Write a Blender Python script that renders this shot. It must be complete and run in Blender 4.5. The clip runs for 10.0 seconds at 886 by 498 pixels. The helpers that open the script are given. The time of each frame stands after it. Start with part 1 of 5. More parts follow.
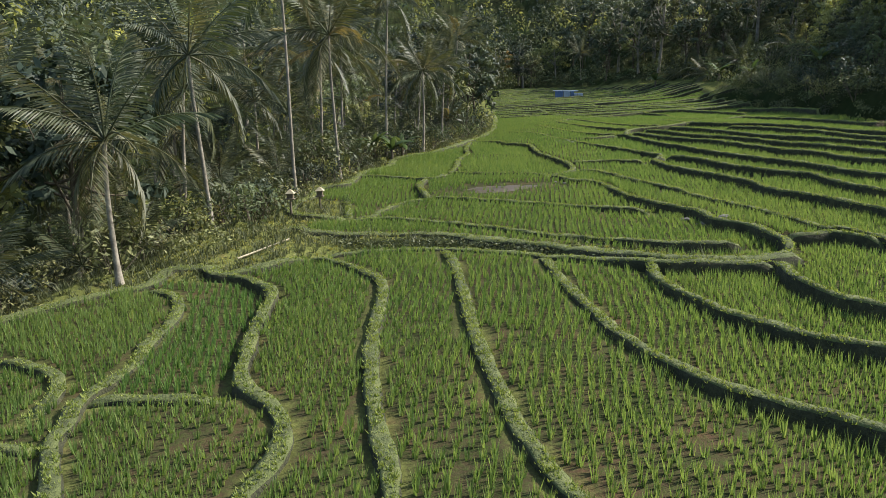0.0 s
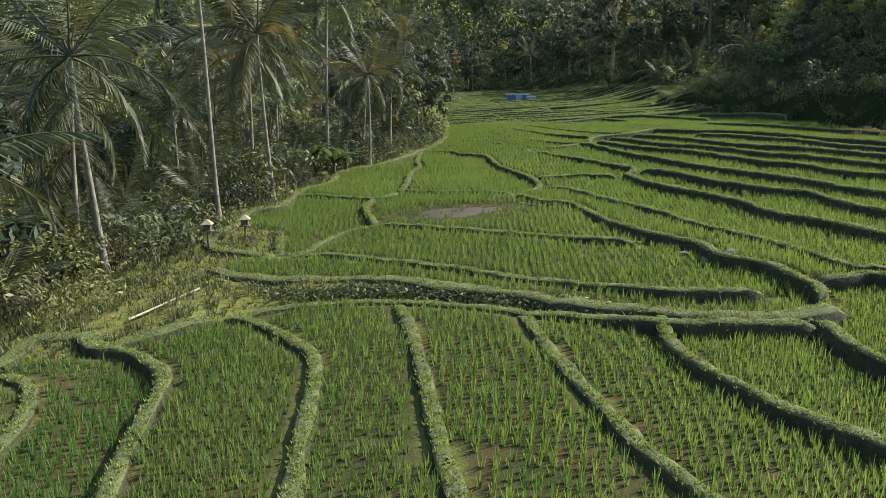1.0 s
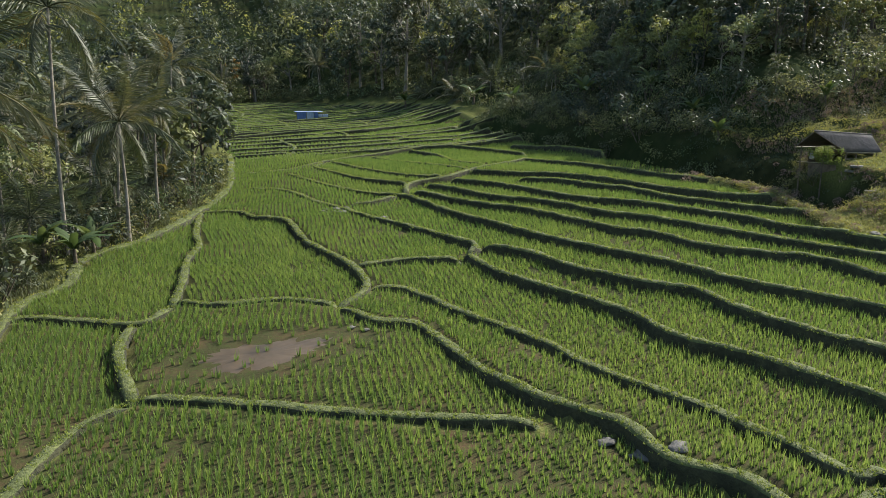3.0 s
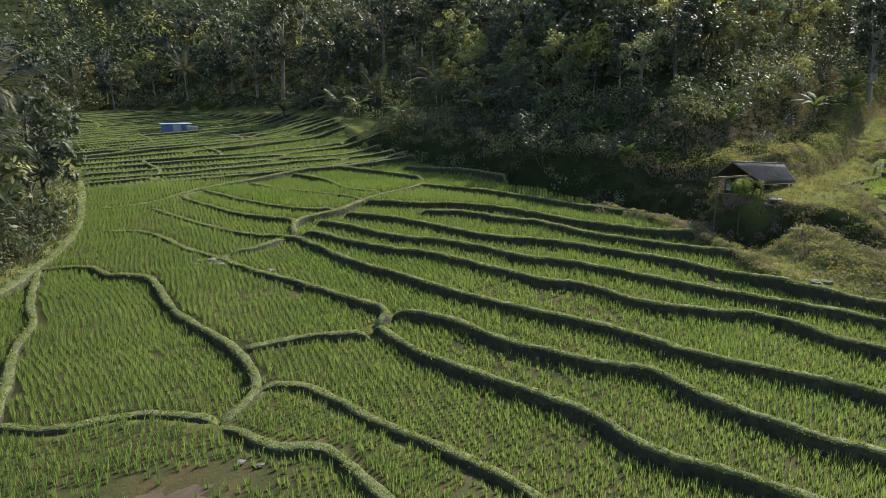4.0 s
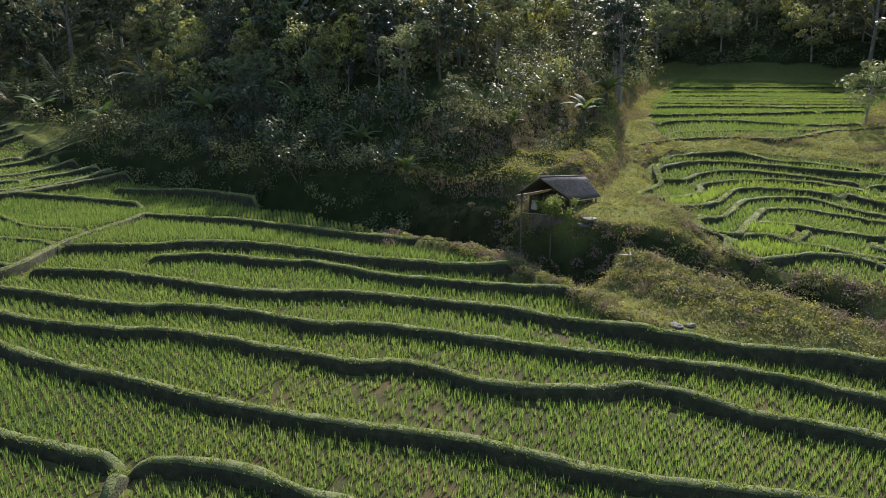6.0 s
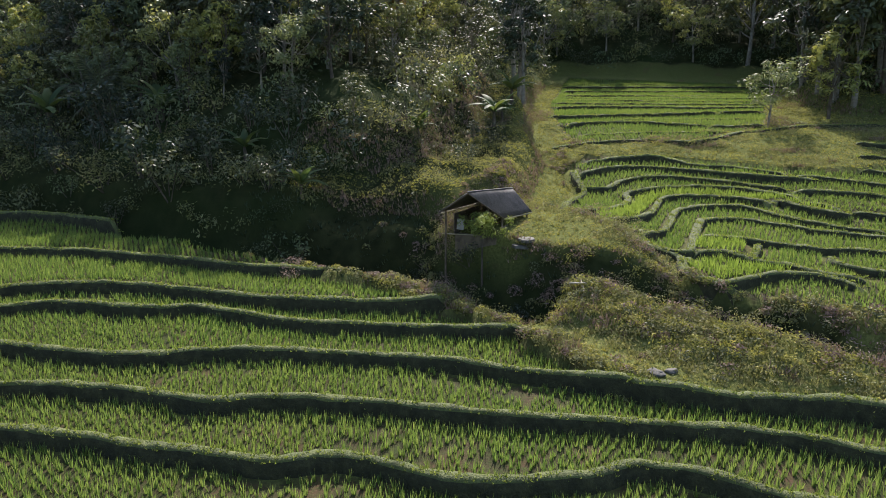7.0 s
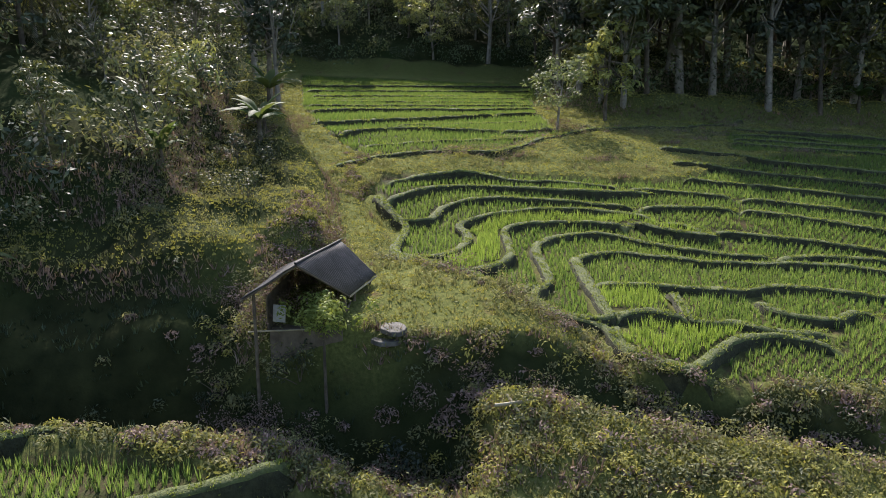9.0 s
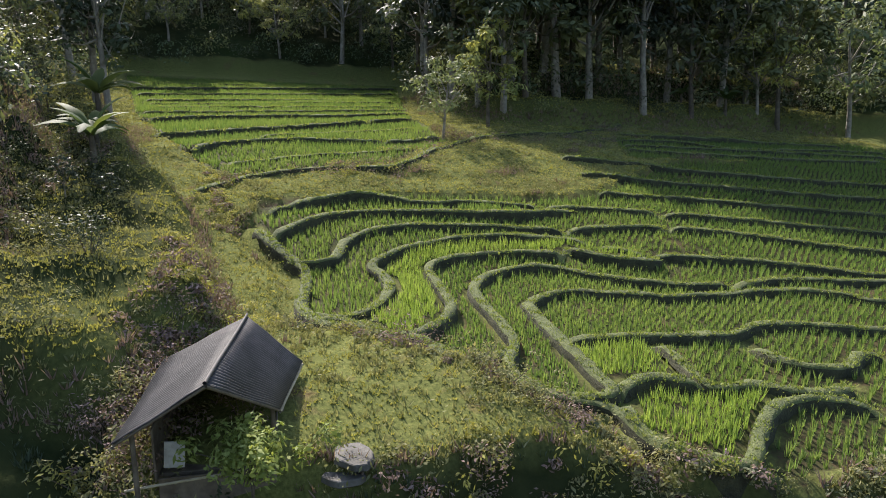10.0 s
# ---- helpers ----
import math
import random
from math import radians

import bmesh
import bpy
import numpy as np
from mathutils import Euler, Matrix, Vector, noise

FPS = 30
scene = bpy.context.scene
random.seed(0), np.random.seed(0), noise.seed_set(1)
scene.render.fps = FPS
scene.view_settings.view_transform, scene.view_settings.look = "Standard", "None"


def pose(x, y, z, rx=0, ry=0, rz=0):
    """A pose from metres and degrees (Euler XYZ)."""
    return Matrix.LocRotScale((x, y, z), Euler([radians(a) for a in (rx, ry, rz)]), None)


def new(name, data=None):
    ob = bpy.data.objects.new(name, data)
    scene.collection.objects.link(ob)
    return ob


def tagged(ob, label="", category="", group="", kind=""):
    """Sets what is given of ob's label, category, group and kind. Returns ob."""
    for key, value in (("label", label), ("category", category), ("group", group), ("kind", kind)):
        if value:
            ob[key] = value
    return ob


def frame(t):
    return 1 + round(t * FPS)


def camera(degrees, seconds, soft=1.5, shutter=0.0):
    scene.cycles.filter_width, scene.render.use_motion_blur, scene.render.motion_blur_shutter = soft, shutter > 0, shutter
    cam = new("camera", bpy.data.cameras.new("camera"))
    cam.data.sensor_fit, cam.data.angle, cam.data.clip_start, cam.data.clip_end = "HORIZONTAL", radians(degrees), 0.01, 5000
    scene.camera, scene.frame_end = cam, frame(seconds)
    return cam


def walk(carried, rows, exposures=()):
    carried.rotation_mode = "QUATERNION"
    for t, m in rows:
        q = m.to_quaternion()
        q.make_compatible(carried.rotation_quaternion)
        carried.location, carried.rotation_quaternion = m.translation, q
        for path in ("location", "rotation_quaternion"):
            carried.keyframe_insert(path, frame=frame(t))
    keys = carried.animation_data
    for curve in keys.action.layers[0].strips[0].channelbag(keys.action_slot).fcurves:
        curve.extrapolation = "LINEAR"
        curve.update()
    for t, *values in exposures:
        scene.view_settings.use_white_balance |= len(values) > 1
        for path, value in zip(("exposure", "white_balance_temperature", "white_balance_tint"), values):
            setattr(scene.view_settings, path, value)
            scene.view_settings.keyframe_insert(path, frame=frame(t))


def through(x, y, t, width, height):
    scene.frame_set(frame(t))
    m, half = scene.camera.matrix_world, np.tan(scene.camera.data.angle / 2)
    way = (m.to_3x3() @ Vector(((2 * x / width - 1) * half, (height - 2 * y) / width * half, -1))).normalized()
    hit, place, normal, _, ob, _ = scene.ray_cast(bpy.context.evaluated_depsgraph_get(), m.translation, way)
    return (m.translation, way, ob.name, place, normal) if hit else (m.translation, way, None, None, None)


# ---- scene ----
cam = camera(63.9, 10.0, soft=0.75)
METRES, EYE, TILT, LEAN, TURN = 60.0, 9.0, 2.75, -3.5, 0.0
ROWS = [
    (0.0, 0.0, 0.0, 0.0, -0.89, -14.52, 3.43),
    (0.5, 0.0003, 0.0485, -0.0007, -2.77, -14.55, 3.37),
    (1.0, 0.001, 0.0968, 0.0015, -5.04, -14.64, 3.29),
    (1.5, 0.0019, 0.1427, 0.0082, -8.64, -14.83, 3.09),
    (2.0, 0.0045, 0.1854, 0.0172, -12.77, -15.06, 2.86),
    (2.5, 0.0091, 0.227, 0.0285, -17.38, -15.33, 2.53),
    (4.0, 0.0435, 0.3751, 0.0647, -31.7, -15.9, 1.39),
    (4.5, 0.0576, 0.4141, 0.0641, -37.09, -16.05, 0.98),
    (5.0, 0.0747, 0.4529, 0.0622, -42.5, -16.17, 0.56),
    (5.5, 0.096, 0.4936, 0.0607, -48.25, -16.28, 0.12),
    (7.0, 0.1867, 0.6146, 0.0534, -64.12, -16.32, -1.03),
    (7.5, 0.2237, 0.6503, 0.0499, -68.91, -16.22, -1.38),
    (8.0, 0.2664, 0.686, 0.0468, -75.08, -16.11, -1.85),
    (8.5, 0.3118, 0.7192, 0.0428, -81.79, -15.93, -2.27),
    (9.0, 0.3574, 0.7462, 0.0402, -88.08, -15.69, -2.65),
    (9.5, 0.4099, 0.7712, 0.0376, -94.86, -15.36, -3.01),
    (10.0, 0.4626, 0.7917, 0.0363, -101.58, -14.98, -3.31),
]
walk(cam, [(t, pose(0, 0, EYE, TILT, LEAN, TURN) @ pose(METRES * x, METRES * y, METRES * z, 90 + pitch, roll, yaw)) for t, x, y, z, yaw, pitch, roll in ROWS], [(0.0, 0.56, 6480, 9), (4.0, 0.6, 6420, 11), (7.0, 0.65, 6350, 16), (8.5, 0.66, 6330, 17), (9.5, 0.76, 6380, 17), (10.0, 0.8, 6420, 16)])

# ---------------------------------------------------------------- world, sun
SUN_AZ, SUN_EL = 16.0, 40.0          # degrees from +x towards +y, and above the horizon
world = bpy.data.worlds.new("sky")
scene.world = world
world.use_nodes = True
wn = world.node_tree
sky = wn.nodes.new("ShaderNodeTexSky")
sky.sky_type = "NISHITA"
sky.sun_disc = False
sky.sun_elevation, sky.sun_rotation = radians(SUN_EL), radians(90 - SUN_AZ)
sky.air_density, sky.dust_density = 1.2, 2.0
wn.links.new(sky.outputs[0], wn.nodes["Background"].inputs[0])
wn.nodes["Background"].inputs[1].default_value = 0.14
sun_dir = Vector((math.cos(radians(SUN_AZ)) * math.cos(radians(SUN_EL)), math.sin(radians(SUN_AZ)) * math.cos(radians(SUN_EL)), math.sin(radians(SUN_EL))))
sun = new("sun", bpy.data.lights.new("sun", "SUN"))
sun.data.energy, sun.data.angle, sun.data.color = 5.0, radians(0.6), (1.0, 0.94, 0.84)
sun.matrix_world = Matrix.Translation((40, 40, 120)) @ sun_dir.to_track_quat("Z", "Y").to_matrix().to_4x4()
scene.view_settings.exposure = 0.6

# ---------------------------------------------------------------- materials
rng = np.random.default_rng(7)


def nodes_of(name):
    m = bpy.data.materials.new(name)
    m.use_nodes = True
    t = m.node_tree
    return m, t, t.nodes["Principled BSDF"], t.nodes["Material Output"]


def noise_node(t, scale, detail=4.0, coord=None, rough=0.6):
    n = t.nodes.new("ShaderNodeTexNoise")
    n.inputs["Scale"].default_value, n.inputs["Detail"].default_value, n.inputs["Roughness"].default_value = scale, detail, rough
    if coord is not None:
        t.links.new(coord, n.inputs["Vector"])
    return n


def ramp(t, source, stops):
    r = t.nodes.new("ShaderNodeValToRGB")
    while len(r.color_ramp.elements) < len(stops):
        r.color_ramp.elements.new(0.5)
    for e, (p, c) in zip(r.color_ramp.elements, stops):
        e.position, e.color = p, (*c, 1)
    t.links.new(source, r.inputs[0])
    return r.outputs[0]


def mix(t, fac, a, b, blend="MIX"):
    n = t.nodes.new("ShaderNodeMix")
    n.data_type, n.blend_type = "RGBA", blend
    for sock, v in ((n.inputs[0], fac), (n.inputs[6], a), (n.inputs[7], b)):
        if isinstance(v, (int, float)):
            sock.default_value = v
        elif isinstance(v, tuple):
            sock.default_value = (*v, 1)
        else:
            t.links.new(v, sock)
    return n.outputs[2]


def bump(t, b, height, strength, dist=0.05):
    n = t.nodes.new("ShaderNodeBump")
    n.inputs["Strength"].default_value, n.inputs["Distance"].default_value = strength, dist
    t.links.new(height, n.inputs["Height"])
    t.links.new(n.outputs[0], b.inputs["Normal"])


def leaf_material(name, dark, mid, light, through=0.35, rough=0.6, patch=0.15, tints=True, gloss=0.18, wide=False):
    """Leaves: a colour per leaf, a slower drift over metres, a share of light let through."""
    dark, mid, light = ((r_ * 0.98, g_ * 0.97, b_ * 1.25) for r_, g_, b_ in (dark, mid, light))
    m, t, b, out = nodes_of(name)
    geo = t.nodes.new("ShaderNodeNewGeometry")
    col = ramp(t, geo.outputs["Random Per Island"], [(0.0, dark), (0.55, mid), (1.0, light)])
    n = noise_node(t, patch, 3.0, geo.outputs["Position"])
    col = mix(t, ramp(t, n.outputs[0], [(0.35, (0, 0, 0)), (0.7, (1, 1, 1))]), col, mix(t, 0.5, col, light), "MIX")
    if tints:
        info = t.nodes.new("ShaderNodeObjectInfo")
        tint = ramp(t, info.outputs["Random"], [(0.0, (0.5, 0.6, 0.62)), (0.35, (0.9, 0.95, 0.92)), (0.72, (1.35, 1.25, 0.9)), (1.0, (1.75, 1.6, 0.95))] if wide else [(0.0, (0.75, 0.85, 0.8)), (0.4, (1, 1, 1)), (0.75, (1.25, 1.1, 0.8)), (1.0, (1.0, 1.15, 0.9))])
        col = mix(t, 1.0, col, tint, "MULTIPLY")
    t.links.new(col, b.inputs["Base Color"])
    b.inputs["Roughness"].default_value = rough
    b.inputs["Specular IOR Level"].default_value = gloss
    tr = t.nodes.new("ShaderNodeBsdfTranslucent")
    t.links.new(mix(t, 1.0, col, (1.25, 1.2, 0.7), "MULTIPLY"), tr.inputs[0])
    ms = t.nodes.new("ShaderNodeMixShader")
    ms.inputs[0].default_value = through
    t.links.new(b.outputs[0], ms.inputs[1])
    t.links.new(tr.outputs[0], ms.inputs[2])
    t.links.new(ms.outputs[0], out.inputs[0])
    return m


def rough_material(name, stops, scale, rough=0.8, strength=0.4, dist=0.03, fine=8.0, metal=0.0):
    m, t, b, out = nodes_of(name)
    geo = t.nodes.new("ShaderNodeNewGeometry")
    n1, n2 = noise_node(t, scale, 5.0, geo.outputs["Position"]), noise_node(t, scale * fine, 4.0, geo.outputs["Position"])
    col = ramp(t, n1.outputs[0], stops)
    col = mix(t, ramp(t, n2.outputs[0], [(0.3, (0.0, 0.0, 0.0)), (0.75, (0.6, 0.6, 0.6))]), col, mix(t, 1.0, col, (0.45, 0.45, 0.42), "MULTIPLY"))
    t.links.new(col, b.inputs["Base Color"])
    b.inputs["Roughness"].default_value, b.inputs["Metallic"].default_value = rough, metal
    bump(t, b, n2.outputs[0], strength, dist)
    return m


def ground_material():
    """Mud in the fields, short grass on open ground, dark litter under the woods and as painted shade in the hollows,
    by the 'cover' value of the sheet.
    """
    m, t, b, out = nodes_of("ground_cover")
    geo = t.nodes.new("ShaderNodeNewGeometry")
    pos = geo.outputs["Position"]
    at = t.nodes.new("ShaderNodeAttribute")
    at.attribute_name = "cover"
    big, mid_n, fine = noise_node(t, 0.12, 4, pos), noise_node(t, 0.9, 5, pos), noise_node(t, 9.0, 5, pos)
    mud = ramp(t, mid_n.outputs[0], [(0.3, (0.034, 0.034, 0.017)), (0.5, (0.062, 0.050, 0.029)), (0.74, (0.105, 0.062, 0.039))])
    mud = mix(t, ramp(t, fine.outputs[0], [(0.35, (0, 0, 0)), (0.7, (1, 1, 1))]), mud, mix(t, 0.6, mud, (0.05, 0.085, 0.02)))
    grass = ramp(t, fine.outputs[0], [(0.25, (0.06, 0.07, 0.025)), (0.5, (0.13, 0.145, 0.045)), (0.8, (0.22, 0.22, 0.075))])
    dry = ramp(t, fine.outputs[0], [(0.25, (0.06, 0.045, 0.02)), (0.75, (0.22, 0.17, 0.08))])
    grass = mix(t, ramp(t, mid_n.outputs[0], [(0.58, (0, 0, 0)), (0.72, (1, 1, 1))]), grass, dry)
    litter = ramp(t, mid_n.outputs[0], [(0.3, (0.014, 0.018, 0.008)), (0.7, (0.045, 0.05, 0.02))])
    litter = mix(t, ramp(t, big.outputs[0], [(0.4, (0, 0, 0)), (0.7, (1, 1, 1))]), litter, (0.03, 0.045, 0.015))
    m1 = t.nodes.new("ShaderNodeMapRange")
    t.links.new(at.outputs["Fac"], m1.inputs[0])
    m2 = t.nodes.new("ShaderNodeMapRange")
    m2.inputs[1].default_value, m2.inputs[2].default_value = 1.0, 2.0
    t.links.new(at.outputs["Fac"], m2.inputs[0])
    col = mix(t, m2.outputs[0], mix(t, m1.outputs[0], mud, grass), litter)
    t.links.new(col, b.inputs["Base Color"])
    wet = t.nodes.new("ShaderNodeMapRange")
    wet.inputs[3].default_value, wet.inputs[4].default_value = 0.7, 0.95
    t.links.new(at.outputs["Fac"], wet.inputs[0])
    t.links.new(wet.outputs[0], b.inputs["Roughness"])
    b.inputs["Specular IOR Level"].default_value = 0.02
    bump(t, b, fine.outputs[0], 0.6, 0.06)
    return m


M_GROUND = ground_material()
M_RICE = leaf_material("rice_leaf", (0.088, 0.166, 0.038), (0.14, 0.232, 0.053), (0.235, 0.305, 0.08), 0.48, 0.55, 0.10, False, 0.2)
M_RICE_YOUNG = leaf_material("rice_leaf_green", (0.074, 0.158, 0.036), (0.115, 0.222, 0.05), (0.20, 0.29, 0.075), 0.46, 0.55, 0.10, False, 0.2)
M_RICE_BRIGHT = leaf_material("rice_leaf_fresh", (0.155, 0.245, 0.045), (0.23, 0.335, 0.06), (0.32, 0.42, 0.09), 0.42, 0.55, 0.15, False, 0.2)
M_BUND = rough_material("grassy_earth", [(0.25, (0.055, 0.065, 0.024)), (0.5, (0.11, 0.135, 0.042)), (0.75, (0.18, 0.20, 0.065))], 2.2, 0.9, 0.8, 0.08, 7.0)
# Mud of the bund faces, darkened: their shade is put into the colour
M_RISER = rough_material("shaded_mud_face", [(0.25, (0.022, 0.024, 0.012)), (0.5, (0.045, 0.048, 0.022)), (0.78, (0.09, 0.088, 0.04))], 3.0, 0.95, 0.9, 0.06, 5.0)
M_BUNDGRASS = leaf_material("bund_grass", (0.12, 0.17, 0.03), (0.20, 0.26, 0.048), (0.32, 0.37, 0.09), 0.35, 0.6, 0.5, False, 0.15)
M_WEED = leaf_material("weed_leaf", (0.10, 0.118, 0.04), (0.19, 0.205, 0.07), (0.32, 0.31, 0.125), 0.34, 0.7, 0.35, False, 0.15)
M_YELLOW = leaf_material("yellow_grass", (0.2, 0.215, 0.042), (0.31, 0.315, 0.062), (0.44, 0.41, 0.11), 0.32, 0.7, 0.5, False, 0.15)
M_DRY = leaf_material("dry_weed", (0.12, 0.085, 0.055), (0.22, 0.16, 0.105), (0.36, 0.27, 0.185), 0.2, 0.8, 0.5, False, 0.15)
M_LEAF = leaf_material("broad_leaf", (0.034, 0.05, 0.026), (0.07, 0.092, 0.045), (0.15, 0.17, 0.085), 0.2, 0.52, 0.12, True, 0.25, True)
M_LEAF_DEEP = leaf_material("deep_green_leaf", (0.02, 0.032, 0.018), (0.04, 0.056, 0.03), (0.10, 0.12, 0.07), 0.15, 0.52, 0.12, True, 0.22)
# Weed leaf made darker for shaded ground: the shade is in the colour
M_WEED_SHADED = leaf_material("shaded_weed_leaf", (0.045, 0.06, 0.025), (0.09, 0.11, 0.04), (0.17, 0.185, 0.075), 0.25, 0.55, 0.3, False, 0.25)
M_LEAF_PALE = leaf_material("pale_leaf", (0.09, 0.12, 0.045), (0.17, 0.21, 0.08), (0.31, 0.33, 0.15), 0.36, 0.55, 0.2, True, 0.22, True)
M_FROND = leaf_material("palm_leaflet", (0.032, 0.048, 0.022), (0.060, 0.078, 0.034), (0.15, 0.155, 0.08), 0.24, 0.5, 0.3, True, 0.35)
M_FROND_OLD = leaf_material("palm_leaflet_yellowed", (0.11, 0.10, 0.045), (0.16, 0.145, 0.06), (0.25, 0.22, 0.10), 0.28, 0.6, 0.3, True)
M_BANANA = leaf_material("banana_leaf", (0.042, 0.078, 0.025), (0.07, 0.11, 0.036), (0.12, 0.155, 0.06), 0.40, 0.6, 0.5, True, 0.12)
M_BARK = rough_material("grey_bark", [(0.3, (0.16, 0.14, 0.11)), (0.55, (0.30, 0.27, 0.22)), (0.8, (0.46, 0.43, 0.37))], 3.0, 0.85, 0.6, 0.03, 5.0)
M_BARK_DARK = rough_material("brown_bark", [(0.3, (0.06, 0.048, 0.035)), (0.7, (0.17, 0.14, 0.10))], 2.5, 0.9, 0.6, 0.04, 5.0)
M_WOOD = rough_material("weathered_wood", [(0.3, (0.09, 0.07, 0.05)), (0.7, (0.22, 0.18, 0.13))], 4.0, 0.8, 0.4, 0.01)
M_BAMBOO = rough_material("pale_bamboo", [(0.3, (0.30, 0.26, 0.16)), (0.7, (0.52, 0.46, 0.32))], 4.0, 0.6, 0.3, 0.01)
M_TIN = rough_material("grey_roof_sheet", [(0.3, (0.045, 0.043, 0.042)), (0.55, (0.075, 0.072, 0.07)), (0.8, (0.12, 0.105, 0.095))], 1.6, 0.7, 0.2, 0.01)
M_STONE = rough_material("grey_stone", [(0.3, (0.08, 0.076, 0.066)), (0.7, (0.21, 0.20, 0.18))], 2.0, 0.85, 0.6, 0.04)
M_WHITE = rough_material("weathered_white_paint", [(0.3, (0.30, 0.29, 0.27)), (0.7, (0.50, 0.49, 0.46))], 2.0, 0.6, 0.2, 0.01)
M_BLUE = rough_material("blue_tarpaulin", [(0.3, (0.05, 0.11, 0.28)), (0.7, (0.11, 0.20, 0.42))], 0.8, 0.5, 0.3, 0.05)
M_BLUE_PALE = rough_material("faded_blue_tarpaulin", [(0.3, (0.26, 0.36, 0.52)), (0.7, (0.42, 0.52, 0.64))], 0.8, 0.5, 0.3, 0.05)
M_RED = leaf_material("red_leaf", (0.12, 0.035, 0.03), (0.22, 0.06, 0.04), (0.30, 0.12, 0.06), 0.3, 0.5, 0.5, False)


# ---------------------------------------------------------------- mesh helpers
def mesh_np(name, verts, faces, material, smooth=False):
    """A mesh from arrays of corners and of equal-sided faces."""
    verts, faces = np.asarray(verts, np.float32), np.asarray(faces, np.int32)
    me = bpy.data.meshes.new(name)
    n, k = faces.shape
    me.vertices.add(len(verts))
    me.vertices.foreach_set("co", verts.ravel())
    me.loops.add(n * k)
    me.loops.foreach_set("vertex_index", faces.ravel())
    me.polygons.add(n)
    me.polygons.foreach_set("loop_start", np.arange(0, n * k, k, dtype=np.int32))
    me.polygons.foreach_set("loop_total", np.full(n, k, np.int32))
    me.materials.append(material)
    me.update(calc_edges=True)
    if smooth:
        me.polygons.foreach_set("use_smooth", np.ones(n, bool))
    return me


def part(name, me, parent, label=""):
    ob = new(name, me)
    ob.parent = parent
    return tagged(ob, label)


def bm_mesh(name, bm, material, smooth=False):
    me = bpy.data.meshes.new(name)
    bm.normal_update()
    bm.to_mesh(me)
    bm.free()
    me.materials.append(material)
    if smooth:
        me.polygons.foreach_set("use_smooth", np.ones(len(me.polygons), bool))
    return me


def tube(points, radii, sides=7):
    """Corners and quads of a tapered tube along points."""
    pts = np.asarray(points, float)
    V, F = [], []
    for i, p in enumerate(pts):
        d = pts[min(i + 1, len(pts) - 1)] - pts[max(i - 1, 0)]
        d = d / (np.linalg.norm(d) + 1e-9)
        a = np.cross(d, (0.3, 1, 0.1)) if abs(d[2]) > 0.7 else np.cross(d, (0, 0, 1))
        a /= np.linalg.norm(a) + 1e-9
        b = np.cross(d, a)
        for s in range(sides):
            w = 2 * math.pi * s / sides
            V.append(p + radii[i] * (math.cos(w) * a + math.sin(w) * b))
    for i in range(len(pts) - 1):
        for s in range(sides):
            F.append((i * sides + s, i * sides + (s + 1) % sides, (i + 1) * sides + (s + 1) % sides, (i + 1) * sides + s))
    return np.array(V), np.array(F)


def joined(pieces):
    V, F, n = [], [], 0
    for v, f in pieces:
        V.append(v)
        F.append(np.asarray(f) + n)
        n += len(v)
    return np.concatenate(V), np.concatenate(F)


def leaves(centres, size, r, flat=0.0):
    """One pointed leaf (a rhombus, folded a little) at each centre."""
    n = len(centres)
    d = r.normal(size=(n, 3))
    d[:, 2] *= 1 - flat
    d /= np.linalg.norm(d, axis=1)[:, None]
    e = np.cross(d, r.normal(size=(n, 3)))
    e /= np.linalg.norm(e, axis=1)[:, None]
    s = (size * r.uniform(0.6, 1.4, n))[:, None]
    V = np.stack([centres - d * s, centres + e * s * 0.42 + d * s * 0.1, centres + d * s, centres - e * s * 0.42 + d * s * 0.1], 1).reshape(-1, 3)
    return V, np.arange(4 * n).reshape(n, 4)


def laid_leaves(centres, normals, size, r, loose=0.45):
    """Leaves that lie roughly across the given directions, tips hanging a little."""
    n = len(centres)
    nm = normals + r.normal(size=(n, 3)) * loose
    nm /= np.linalg.norm(nm, axis=1)[:, None] + 1e-9
    d = np.cross(nm, r.normal(size=(n, 3)))
    d /= np.linalg.norm(d, axis=1)[:, None] + 1e-9
    d[:, 2] -= 0.25
    e = np.cross(nm, d)
    e /= np.linalg.norm(e, axis=1)[:, None] + 1e-9
    s = (size * r.uniform(0.6, 1.4, n))[:, None]
    V = np.stack([centres - d * s, centres + e * s * 0.4 + nm * s * 0.08, centres + d * s, centres - e * s * 0.4 + nm * s * 0.08], 1).reshape(-1, 3)
    return V, np.arange(4 * n).reshape(n, 4)


def shell(count, r, top=0.35):
    """Unit directions, more of them upwards."""
    u = r.normal(size=(count, 3))
    u[:, 2] += top
    return u / np.linalg.norm(u, axis=1)[:, None]


